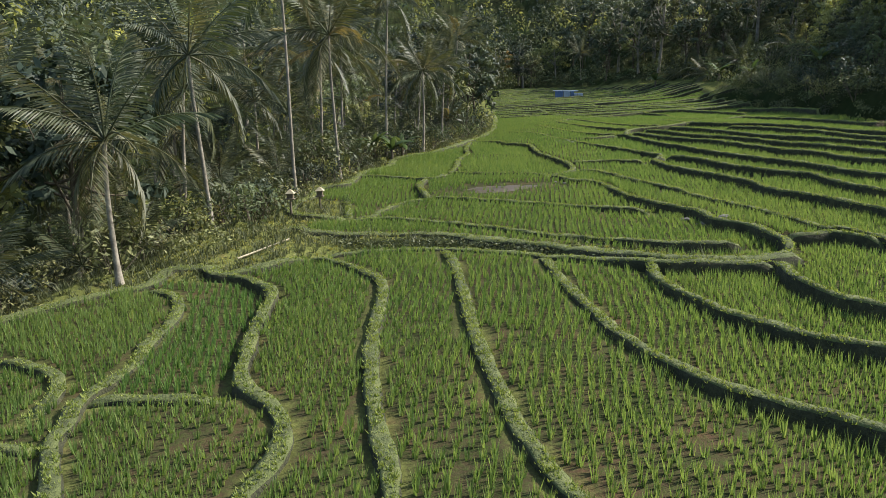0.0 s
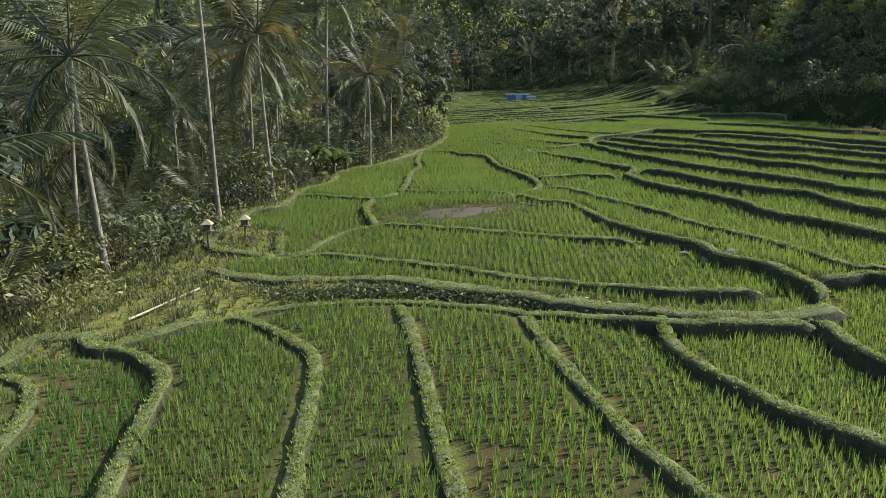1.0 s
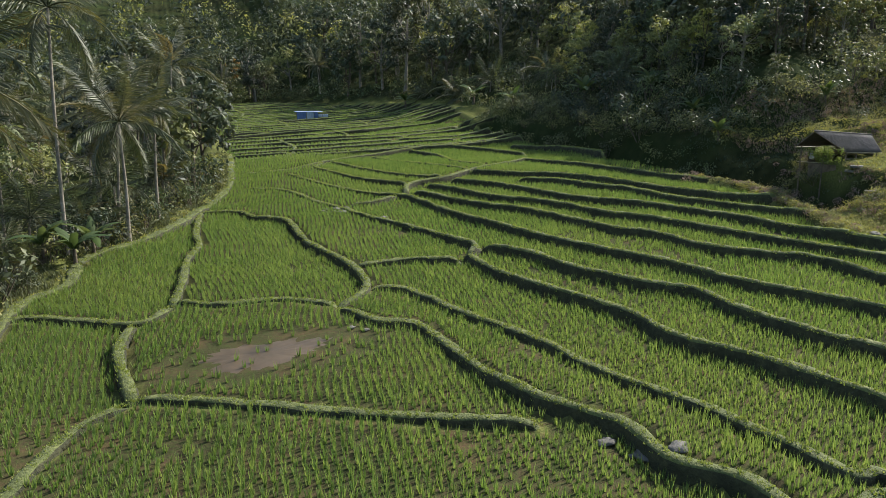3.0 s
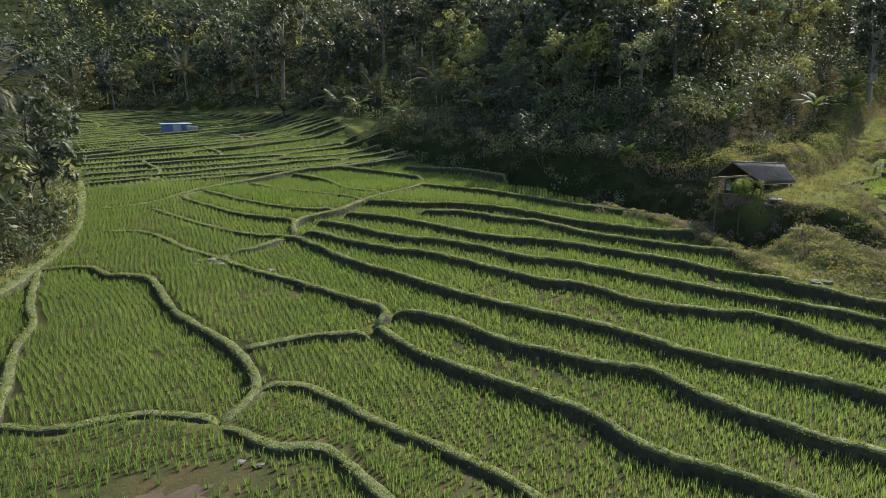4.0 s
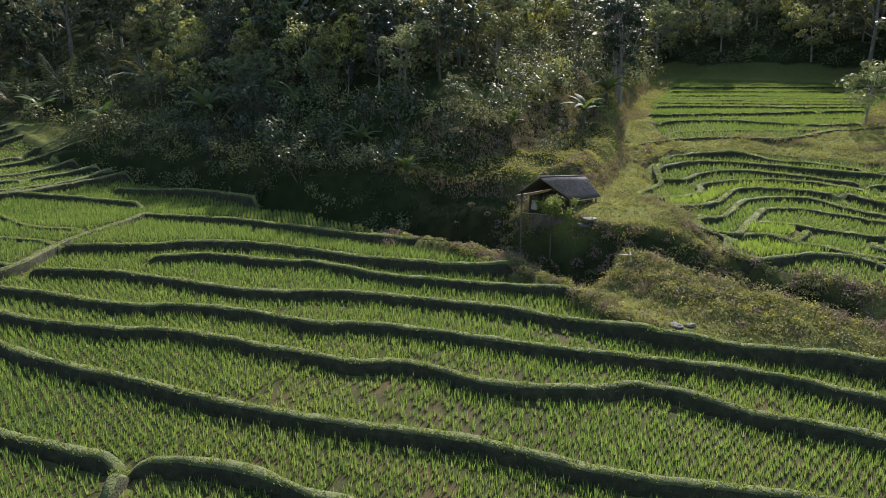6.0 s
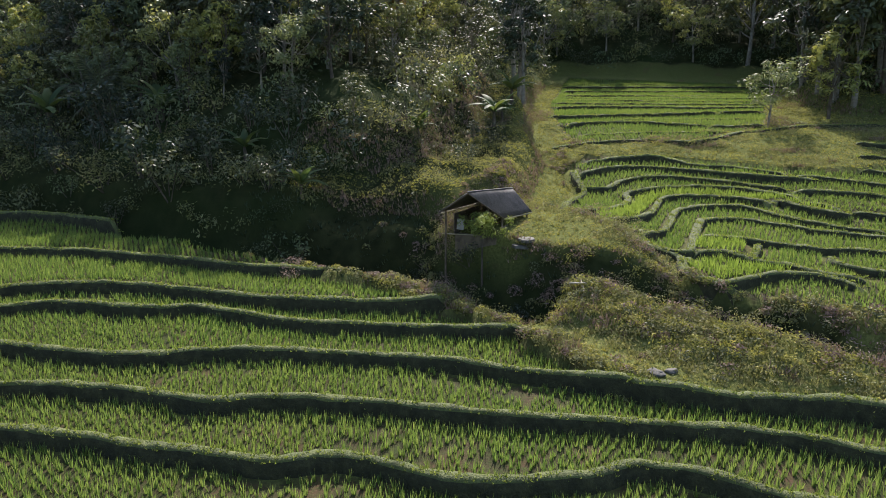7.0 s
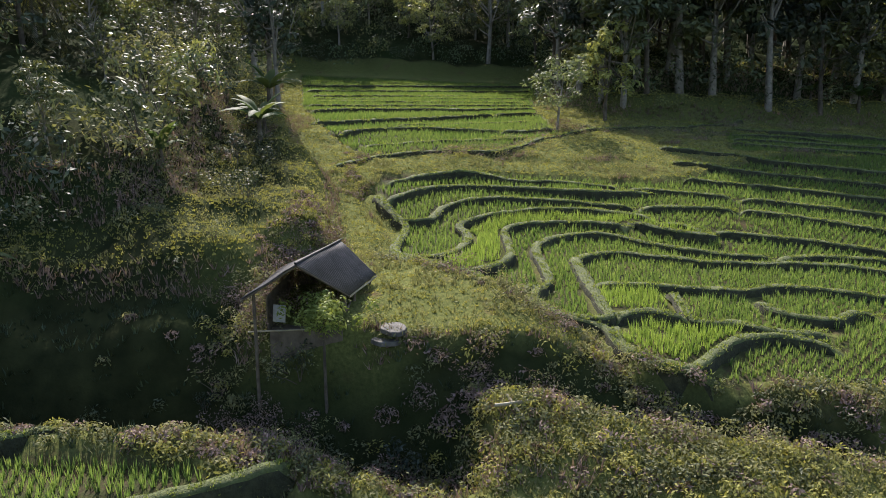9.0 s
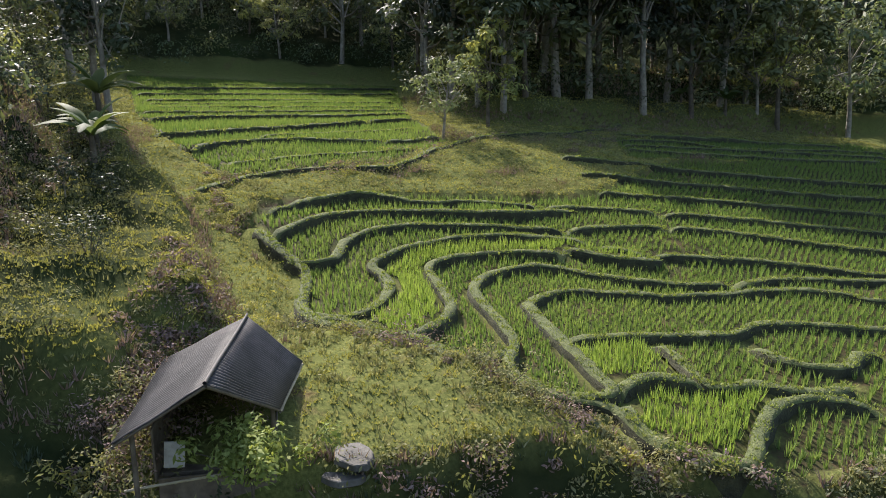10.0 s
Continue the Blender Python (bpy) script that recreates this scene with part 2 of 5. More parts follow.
def blades(roots, height, width, lean, r, per):
    """Tufts of narrow leaning blades: per blades at each root, two corners low and one tip."""
    n = len(roots) * per
    root = np.repeat(roots, per, 0)
    w = r.uniform(0, 2 * math.pi, n)
    out_dir = np.stack([np.cos(w), np.sin(w), np.zeros(n)], 1)
    turn = w + r.uniform(-0.9, 0.9, n)
    side = np.stack([-np.sin(turn), np.cos(turn), np.zeros(n)], 1)
    h = (np.repeat(height, per) * r.uniform(0.6, 1.15, n))[:, None]
    ln = (lean * r.uniform(0.1, 1.0, n))[:, None] * h
    wd = (width * r.uniform(0.7, 1.3, n))[:, None]
    up = np.array([0, 0, 1.0])
    a = root + out_dir * wd + side * wd * 0.6
    b = root + out_dir * wd - side * wd * 0.6
    d = root + out_dir * (ln + wd) + up * h
    V = np.stack([a, b, d], 1).reshape(-1, 3)
    return V, np.arange(3 * n).reshape(n, 3)


# ---------------------------------------------------------------- the lie of the land
def spots(pairs, k=1.5):
    return np.array(pairs, float) * k


EAST_X = np.array([-90, 33, 35.2, 39, 42, 51, 55.5, 61.5, 66, 75, 90, 112, 135])
EAST_Z = np.array([0, 0, 0.15, 1.2, 1.58, 1.72, 2.4, 3.3, 4.05, 4.5, 5.25, 6.4, 7.0])
VALLEY = spots([(-12, 2), (-11, 8), (-9.3, 13.6), (-7.4, 16), (-7.0, 20.5), (-5.0, 22.2), (-5.3, 24.6), (-5.0, 26.3), (-4.8, 28.2), (-3.9, 28.8), (-3.8, 30.8), (-3.5, 32.9),
                (-2.4, 34.4), (-2.2, 36.9), (-0.5, 38.9), (1.2, 41.7), (3.2, 47.5), (4.4, 56), (5.2, 75), (7.0, 120), (14, 122), (22, 109), (27, 86), (28.3, 77), (25.2, 64), (24.8, 56),
                (25.4, 44), (25.4, 36.5), (25.6, 34.0), (27.0, 33.8), (28.8, 33.4), (29.7, 32.3), (33, 32.9), (36.5, 33.6), (39.5, 35.2), (43, 36.5)])
VALLEY = np.concatenate([VALLEY, spots([(50, 39), (60, 41.2), (68, 43), (69, 24), (58, 25), (51.5, 22), (52.5, 15), (52, 3), (54, -6), (20, -12)])])
MAIN = spots([(-11, 8), (-9.1, 13.7), (-7.3, 15.8), (-5.0, 16.4), (-3.2, 17.8), (-1.4, 18.0), (0.2, 17.8), (2.6, 16.6), (5, 15.3), (8, 15.2), (6, 15.9), (2.5, 17.9), (-1, 19.7), (-3.4, 20.6), (-4.2, 21.6),
              (-2.9, 22.3), (-3.2, 25.2), (-4.6, 26.4), (-4.4, 28.3), (-3.5, 28.9), (-3.4, 30.8), (-3.1, 32.9), (-2, 34.4), (-1.8, 36.9), (-0.2, 38.8), (1.6, 41.7), (3.7, 47.5), (4.9, 56), (5.6, 75), (7.4, 119.4), (14, 121.4)])
MAIN = np.concatenate([MAIN, spots([(21.6, 108.5), (26.5, 86), (27.8, 77), (24.7, 64), (24.1, 56), (24.1, 45), (23.9, 38), (23.4, 32.6), (22.6, 29.8), (21.0, 27.0), (22.3, 23.5), (22.7, 18), (23, 6), (12, 2), (-10, 2)])])
EAST_RIM = spots([(36.8, 32.7), (35.9, 32.3), (35.1, 31.9), (34.3, 31.5), (33.3, 31.5), (32.1, 31.6), (31.2, 31.3), (31.0, 30.8), (31.2, 30.5), (30.5, 30.1), (30.2, 29.5), (29.4, 29.1), (29.3, 28.5), (29.8, 27.95), (28.9, 28.3), (28.2, 28.2), (27.9, 27.7), (27.7, 27.0), (27.0, 26.8), (26.5, 26.5), (26.2, 25.8), (25.9, 25.2)])
EAST = np.concatenate([spots([(38.6, 32.6)]), EAST_RIM, spots([(26.2, 24), (26.2, 21), (25.8, 16), (25.5, 8), (45, 3), (44, 17), (39.8, 22.5), (39.5, 30)])])
UPPER = spots([(43.2, 35.3), (50, 38), (67.4, 42), (68.6, 24.6), (54, 26), (46.4, 25.6), (42.2, 28.6), (42.0, 30.4), (41.3, 32.2), (40.6, 33.6)])
SIDE = spots([(44.3, 18.7), (49.3, 17.5), (50, 3), (44.5, 3.5)])
RAVINE = spots([(24.7, 62), (25.0, 44), (25.2, 37), (25.4, 33.6), (25.1, 31.8), (24.4, 30.3)])
GULLY = spots([(25.0, 31.6), (25.4, 30.4), (25.8, 28.5), (25.3, 25.9), (24.8, 23.5), (24.3, 20), (24, 14)])
MIDBANK = spots([(24.7, 30.2), (24.5, 28.5), (23.9, 26.6), (23.7, 25), (23.5, 22), (23.4, 18)])


BANK = spots([(-2.9, 18.0), (-1.4, 18.3), (0.2, 18.0), (2.0, 17.2), (3.9, 16.1)])


def base(x, y):
    return 2.23 + 0.0612 * x + 0.0479 * y + np.interp(x, EAST_X, EAST_Z)


def inside(poly, x, y):
    x, y = np.asarray(x), np.asarray(y)
    res = np.zeros(x.shape, bool)
    for (x0, y0), (x1, y1) in zip(poly, np.roll(poly, -1, 0)):
        if y0 != y1:
            res ^= ((y0 > y) != (y1 > y)) & (x < (x1 - x0) * (y - y0) / (y1 - y0) + x0)
    return res


def distance(line, x, y, closed=False):
    best = np.full(np.shape(x), 1e9)
    ends = np.roll(line, -1, 0) if closed else line[1:]
    for (x0, y0), (x1, y1) in zip(line, ends):
        dx, dy = x1 - x0, y1 - y0
        k = np.clip(((x - x0) * dx + (y - y0) * dy) / (dx * dx + dy * dy), 0, 1)
        best = np.minimum(best, np.hypot(x - x0 - k * dx, y - y0 - k * dy))
    return best


def smooth(a, b, v):
    k = np.clip((v - a) / (b - a), 0, 1)
    return k * k * (3 - 2 * k)


def wobble(x, y, s, seed):
    """Soft waves of size s, made of a few sines."""
    r = np.random.default_rng(seed)
    v = 0
    for k in range(5):
        a, p = r.uniform(0, 2 * math.pi, 2)
        q = (0.6 + 0.35 * k) * 2 * math.pi / s
        v = v + np.sin(q * (x * math.cos(a) + y * math.sin(a)) + p) / (1 + 0.5 * k)
    return v / 2.2


def wild(x, y):
    """The ground outside the fields: banks, gullies, wooded slopes."""
    z = base(x, y)
    out = np.where(inside(VALLEY, x, y), 0.0, distance(VALLEY, x, y, True))
    west = 1 - smooth(12, 45, x - 0.02 * y)
    shelf = 2.3 * smooth(41.5, 43.5, x) * (1 - smooth(53, 57, x)) * (1 - smooth(58, 62, y))
    east_rise = 1.7 * smooth(0, 1.8, out) + 2.0 * smooth(3.6 + shelf, 5.6 + shelf, out) + 0.30 * np.maximum(out - 6 - shelf, 0)
    east_rise = east_rise * (1 - 0.5 * smooth(52, 57, y) * (1 - smooth(42, 47, x)))
    far_rise = 0.28 * np.maximum(out - 1, 0)
    near = smooth(46, 62, y) * (1 - smooth(20, 40, x)) + smooth(130, 160, y) + smooth(64, 84, y) * smooth(30, 40, x) * (1 - smooth(130, 160, y))
    near = np.clip(near, 0, 1)
    west_rise = -0.16 * np.minimum(out, 13) + 0.30 * np.maximum(out - 17, 0)
    rise = west * west_rise + (1 - west) * (near * far_rise + (1 - near) * east_rise)
    south = 1 - smooth(-40, 0, y)
    rise = rise * (1 - 0.6 * south)
    z = z + np.minimum(rise, 75 + 0.02 * rise)
    ravine = distance(RAVINE, x, y)
    z = z - 2.3 * (1 - smooth(0.5, 2.1, ravine)) * (out < 4.5)
    z = z - 0.9 * (1 - smooth(0.2, 1.3, distance(GULLY, x, y)))
    z = z + 0.2 * (1 - smooth(0.5, 2.0, distance(MIDBANK, x, y)))
    z = z - 0.4 * (1 - smooth(0.3, 1.4, distance(BANK, x, y)))
    z = z + 0.5 * (1 - smooth(2.5, 7.0, np.hypot(x - 41.7, y - 45.8)))
    z = z - 1.4 * (1 - smooth(41.0, 42.3, x)) * smooth(50.7, 51.8, y) * (1 - smooth(56, 60, y)) * smooth(37.0, 38.5, x)
    z = z - 0.5 * (1 - smooth(0.3, 1.4, distance(EAST_RIM, x, y)))
    lumps = smooth(0, 1.0, out) * 0.2 + 0.12
    return z + lumps * wobble(x, y, 5.0, 3) + lumps * 0.5 * wobble(x, y, 1.7, 4) + 0.02 * np.minimum(out, 120) * wobble(x, y, 60.0, 5)


# ---- the net of bunds, each a smooth line over the ground
LINES = []


def spline(pts, step=0.3):
    p = np.array(pts, float)
    p = np.concatenate([[2 * p[0] - p[1]], p, [2 * p[-1] - p[-2]]])
    res = []
    for i in range(1, len(p) - 2):
        n = max(2, int(np.hypot(*(p[i + 1] - p[i])) / step))
        for k in np.arange(n) / n:
            a, b, c, d = p[i - 1:i + 3]
            res.append(0.5 * (2 * b + (c - a) * k + (2 * a - 5 * b + 4 * c - d) * k * k + (3 * b - a - 3 * c + d) * k ** 3))
    return np.array(res + [p[-2]])


def bund(pts, width=0.38):
    LINES.append((spline(pts), width))


bund([(-11.4, 17.8), (-10.3, 17.2), (-9.4, 16.6), (-8.9, 15.9), (-8.6, 15.0), (-8.7, 14.2)])
bund([(-9.8, 23.3), (-8.7, 22.8), (-8.0, 21.5), (-7.7, 20.0), (-7.7, 18.4), (-7.5, 16.9), (-7.7, 15.8), (-7.9, 14.8), (-7.7, 13.9), (-7.5, 12.9), (-7.0, 11.9), (-6.6, 11.1), (-6.0, 9.0), (-5.7, 6.8)])
bund([(-7.9, 14.9), (-7.2, 15.0), (-5.9, 14.8), (-4.6, 14.7)])
bund([(-11.2, 13.4), (-8.6, 13.0), (-7.6, 12.8)])
bund([(-7.7, 24.8), (-6.4, 23.9), (-5.3, 22.4), (-5.1, 20.7), (-5.0, 19.0), (-4.8, 17.4), (-4.6, 16.0), (-4.2, 15.0), (-3.5, 14.2), (-3.1, 13.4), (-2.9, 12.4), (-3.0, 11.5), (-3.2, 10.8), (-3.2, 8.2), (-3.0, 6.0)])
bund([(-4.8, 26.5), (-3.7, 25.7), (-2.5, 24.1), (-1.8, 22.9), (-1.6, 21.4), (-1.6, 19.4), (-1.6, 17.2), (-1.4, 14.9), (-1.1, 12.8), (-0.8, 11.4), (-0.7, 10.5), (-0.4, 8.2), (-0.3, 6.0)])
bund([(0.4, 26.6), (0.7, 24.1), (0.9, 20.9), (1.0, 18.2), (1.2, 15.9), (1.4, 14.2), (1.6, 12.7), (1.9, 11.4), (2.2, 10.5), (3.2, 8.2), (3.9, 6.0)])
bund([(3.9, 24.9), (4.0, 22.4), (4.3, 19.7), (4.7, 17.0), (5.4, 15.1), (6.1, 13.8), (7.0, 12.9), (7.7, 12.3), (8.1, 11.8), (10.5, 10.2), (13.5, 9.0)])
bund([(7.4, 23.7), (7.0, 21.6), (7.3, 19.8), (8.0, 18.0), (8.8, 16.7), (9.5, 15.9), (10.3, 15.4), (12.6, 14.0), (15.0, 13.0)])
bund([(11.3, 22.7), (11.0, 20.8), (11.1, 19.4), (11.9, 17.9), (14.2, 16.5), (16.5, 15.0)])
bund([(-16.5, 15.0), (-14.7, 18.6), (-13.3, 21.0), (-12.2, 22.3), (-10.9, 23.5), (-9.9, 24.0), (-9.7, 25.5), (-8.3, 25.5), (-7.4, 24.6), (-4.8, 26.5)], 0.6)
bund([(-6.8, 31.1), (-6.4, 31.9), (-5.1, 30.7), (-3.4, 29.8), (-1.5, 29.3), (0.4, 28.8), (1.5, 27.9), (3.0, 26.9), (3.8, 26.4), (5.2, 25.2), (6.6, 24.3), (7.9, 23.5), (9.3, 23.2), (10.7, 23.0), (11.9, 23.2), (12.5, 23.3)], 0.7)
bund([(-4.3, 26.5), (-2.1, 27.0), (0.4, 26.6), (2.9, 25.4), (4.0, 24.7), (5.8, 23.9), (7.5, 22.8), (9.3, 22.6), (11.3, 22.2)], 0.4)
bund([(-4.0, 32.9), (-2.8, 33.1), (-1.3, 32.3), (0.1, 31.3), (1.5, 30.3), (2.7, 29.4), (3.8, 28.3), (5.0, 27.6), (6.1, 26.9), (7.2, 26.4), (8.2, 25.8), (9.3, 25.4), (10.6, 25.2), (11.4, 25.3)])
bund([(-0.3, 37.7), (2.0, 36.3), (3.6, 35.2), (5.2, 34.1), (6.8, 33.2), (8.3, 32.3), (9.8, 31.6)])
bund([(-4.0, 33.3), (-3.0, 33.6), (-2.5, 34.8), (-1.7, 36.4), (-0.4, 37.5)])
bund([(-0.3, 37.6), (-0.7, 40.2), (-0.8, 42.3), (-0.4, 44.2)])
bund([(-5.2, 46.5), (-4.5, 47.1), (-2.0, 45.6), (-0.1, 44.3), (1.0, 45.8)])
bund([(1.0, 45.8), (1.5, 48.8), (1.9, 52.6), (2.6, 55.3), (2.6, 58.0), (3.2, 64.0)])
bund([(1.1, 46.4), (2.7, 45.0), (5.1, 44.6), (7.1, 42.9)])
bund([(7.0, 42.5), (7.9, 40.4), (9.1, 39.5), (9.4, 37.2), (9.6, 34.9), (10.0, 33.6), (10.4, 32.4), (11.1, 31.3), (11.6, 30.3), (11.5, 28.7), (12.0, 27.9), (12.5, 27.4), (12.6, 26.7), (12.6, 25.8), (12.7, 25.0), (12.3, 23.9)])
bund([(7.0, 42.5), (8.7, 44.6), (8.9, 48.3), (7.9, 53.3), (7.8, 59.0), (6.2, 60.7), (5.4, 62.9), (3.2, 64.0)])
bund([(8.8, 44.6), (10.1, 43.4), (11.0, 40.1), (11.8, 38.0), (12.4, 35.9), (12.8, 33.5), (13.4, 31.8), (14.0, 30.4), (14.3, 28.9), (14.6, 27.6), (14.8, 26.4), (15.6, 25.9), (16.5, 21.0), (17.4, 16.5)])
bund([(9.0, 47.8), (11.4, 47.6), (14.0, 46.6)])
bund([(12.8, 25.6), (14.0, 25.6), (14.6, 25.7), (15.0, 25.4), (15.9, 24.0)])
bund([(-5.0, 38.0), (-4.6, 37.4), (-4.1, 33.9)])
bund([(-4.1, 33.3), (-6.4, 34.5), (-7.5, 36.9), (-7.0, 39.4), (-6.8, 42.3), (-5.4, 43.0), (-5.2, 46.1), (-4.7, 49.1), (-3.2, 51.2), (-2.9, 55.2), (-0.5, 57.9), (2.3, 62.2), (5.4, 71.0), (7.1, 83.5), (7.8, 93.0)], 0.6)
bund([(14.5, 47.4), (14.4, 45.7), (14.6, 43.6), (15.2, 41.6), (15.8, 39.6), (16.4, 37.8), (16.6, 36.5), (16.6, 34.5), (17.7, 32.0), (18.5, 29.0), (19.2, 24.0), (19.5, 18.0)])
bund([(15.7, 48.3), (14.8, 51.0), (13.7, 54.4), (12.3, 58.1), (11.7, 60.6), (10.6, 63.6), (9.9, 67.2), (8.9, 69.6), (6.8, 71.0)])
bund([(15.7, 48.4), (16.5, 47.2), (17.3, 45.6), (17.6, 43.3), (18.4, 41.3), (19.3, 39.5), (20.3, 38.0), (20.3, 35.9), (20.5, 34.2), (20.8, 32.8), (21.2, 31.6), (21.6, 30.8), (22.4, 25.5), (22.8, 18.0)])
bund([(12.3, 61.5), (13.9, 61.5), (16.2, 62.9)])
bund([(14.5, 47.4), (15.7, 48.3)])
bund([(10.9, 76.3), (12.6, 70.1), (14.4, 65.2), (16.4, 62.7), (17.0, 60.2), (17.3, 56.6), (18.3, 52.6), (19.1, 49.1), (20.0, 46.3), (20.9, 44.0), (21.8, 41.9), (22.3, 39.6), (22.8, 37.7), (23.5, 36.1), (24.2, 34.6), (24.8, 33.2), (24.9, 32.2), (25.8, 25.5), (26.4, 18.0)])
bund([(15.2, 81.5), (13.9, 79.2), (14.5, 75.3), (15.9, 70.0), (18.3, 66.9)])
bund([(17.3, 63.6), (18.3, 62.4), (18.9, 60.0), (20.4, 56.5), (21.3, 55.2), (22.2, 52.6), (22.6, 50.8), (23.1, 49.3), (23.5, 47.7), (24.4, 46.5), (24.7, 45.7), (24.8, 44.1), (25.2, 42.6), (25.9, 41.4), (26.8, 40.2), (27.5, 39.6), (28.0, 38.3), (28.0, 36.9), (28.0, 35.6), (28.5, 33.6), (29.2, 27.0), (30.0, 19.5)])
bund([(19.4, 65.9), (20.4, 63.3), (21.8, 58.9), (23.3, 56.8), (24.1, 55.0), (24.7, 53.2), (25.1, 51.2), (26.1, 49.8), (26.9, 47.9), (27.4, 46.5), (27.9, 44.9), (28.4, 43.2), (29.0, 41.7), (29.6, 40.2), (30.1, 38.7), (30.7, 37.2), (31.0, 35.8), (31.2, 33.5), (31.8, 27.0), (32.2, 19.5)])
bund([(21.7, 66.9), (24.0, 63.0), (24.4, 61.5), (25.1, 59.3), (25.7, 57.1), (26.5, 55.2), (27.7, 53.7), (28.7, 52.0), (29.4, 50.1), (30.2, 48.2), (30.8, 46.4), (31.2, 44.4), (31.5, 42.5), (31.8, 40.7), (31.7, 40.2), (32.1, 39.0), (32.5, 37.4), (33.0, 35.9), (33.5, 34.4), (33.6, 33.4), (34.2, 25.5), (34.5, 18.0)])
bund([(25.9, 64.1), (28.3, 62.1), (29.5, 58.6), (30.7, 56.7), (30.8, 55.3), (31.2, 52.7), (32.0, 50.6), (33.2, 47.6), (34.4, 44.6)])
bund([(24.5, 69.3), (27.5, 65.7), (28.8, 64.8), (30.3, 63.1), (31.3, 60.7), (31.9, 57.9), (32.5, 55.2), (33.3, 52.9), (34.2, 50.7), (35.3, 48.4)])
bund([(31.1, 72.7), (32.2, 69.8), (33.3, 66.9), (34.0, 63.6), (34.6, 60.5), (35.0, 57.4), (35.8, 54.7), (36.3, 53.8)])
bund([(15.7, 81.4), (17.3, 74.9), (19.4, 69.9), (21.7, 67.8)])
bund([(19.7, 82.2), (21.8, 76.1), (24.1, 71.4), (24.4, 69.2)])
bund([(7.6, 78.6), (11.2, 78.5), (15.2, 81.9), (19.9, 83.6), (25.3, 85.6), (29.2, 85.9), (31.0, 86.4)])
bund([(17.0, 63.8), (18.4, 66.7), (21.7, 67.8), (24.6, 69.7), (28.6, 71.3), (31.9, 72.8)])
bund([(24.4, 84.5), (25.6, 80.0), (25.5, 74.3), (26.8, 71.5)])
bund([(29.2, 85.9), (31.3, 80.1), (32.8, 75.1)])
bund([(34.0, 81.0), (36.1, 75.0), (36.8, 68.2)])
bund([(47.8, 47.5), (47.4, 47.0), (47.3, 46.0), (48.0, 45.3), (49.5, 44.6), (51.0, 44.6), (51.9, 44.9), (53.1, 43.9), (53.9, 42.5), (54.6, 40.3), (54.6, 38.4), (54.3, 36.8), (53.7, 35.8)])
bund([(47.2, 47.5), (47.1, 46.4), (46.5, 45.8), (45.8, 45.2), (45.8, 44.3), (46.6, 43.5), (47.9, 42.9), (50.0, 42.9), (51.7, 42.9), (52.5, 41.9), (52.9, 40.3), (52.9, 38.5), (52.6, 37.4)])
bund([(45.6, 44.3), (44.1, 43.8), (44.2, 42.9), (44.5, 42.1), (45.2, 41.7), (46.9, 41.7), (49.4, 41.8), (50.9, 41.0), (51.7, 39.5), (51.7, 38.2), (50.5, 36.0), (49.9, 34.1), (49.9, 31.9)])
bund([(43.2, 42.5), (42.3, 41.9), (41.9, 41.1), (42.1, 40.2), (43.1, 40.2), (45.0, 40.3), (47.6, 40.4), (48.3, 40.2), (49.3, 38.7), (49.0, 36.7), (48.7, 34.8), (48.9, 32.5), (49.2, 30.1), (48.6, 28.2), (47.9, 27.2), (47.0, 21.0), (45.0, 13.5)])
bund([(45.4, 40.3), (45.4, 38.5), (45.4, 36.7), (45.4, 34.9), (46.1, 33.6), (46.1, 32.4), (45.7, 30.7), (45.5, 29.5), (44.4, 24.0), (43.2, 15.0)])
bund([(45.0, 37.6), (43.7, 37.6), (42.2, 37.6), (42.3, 36.4), (41.8, 35.3), (41.8, 34.2), (42.3, 33.5)])
bund([(42.1, 40.2), (42.8, 38.9), (42.4, 38.0), (42.2, 37.6)])
bund([(41.9, 40.1), (40.6, 40.2), (39.8, 39.8), (39.4, 39.3), (39.2, 38.5), (40.2, 37.6), (41.2, 36.5), (41.5, 35.6), (41.4, 34.4), (41.0, 33.6)])
bund([(44.8, 34.7), (43.7, 34.7), (43.1, 34.1), (43.0, 33.0), (43.7, 32.0), (43.8, 31.0)])
bund([(52.6, 48.0), (51.9, 47.2), (52.4, 46.2), (53.9, 45.7), (55.0, 44.7), (55.6, 43.1), (55.7, 41.2), (55.5, 38.8), (55.2, 36.4)])
bund([(54.1, 48.4), (55.2, 47.6), (56.8, 45.7), (57.2, 43.3), (57.0, 40.9), (56.8, 38.4), (57.6, 35.0)])
bund([(56.4, 48.7), (58.1, 46.6), (58.9, 44.3), (58.3, 41.9), (58.5, 39.3), (57.9, 36.5)])
bund([(57.4, 30.9), (56.8, 27.4), (56.2, 24.9), (55.6, 22.3), (54.3, 16.5), (52.5, 10.5)])
bund([(55.7, 31.5), (55.1, 28.5), (53.9, 25.1), (53.1, 22.5), (51.9, 17.2), (50.7, 10.5)])
bund([(52.7, 33.8), (52.5, 31.5), (51.9, 28.0), (50.7, 24.6), (49.5, 18.8), (48.0, 12.0)])
bund([(53.5, 37.1), (52.5, 36.1), (51.9, 34.2), (52.5, 33.6)])
bund([(64.9, 52.4), (66.9, 51.0), (68.3, 48.1), (68.4, 45.0), (68.6, 42.4)])
bund([(67.8, 54.8), (70.5, 51.3), (72.4, 48.1), (76.3, 42.6)])
bund([(73.7, 56.1), (76.2, 51.7), (78.6, 44.3), (81.6, 39.0)])
bund([(78.8, 57.0), (84.9, 39.4)])
bund([(83.1, 58.1), (91.0, 38.6)])
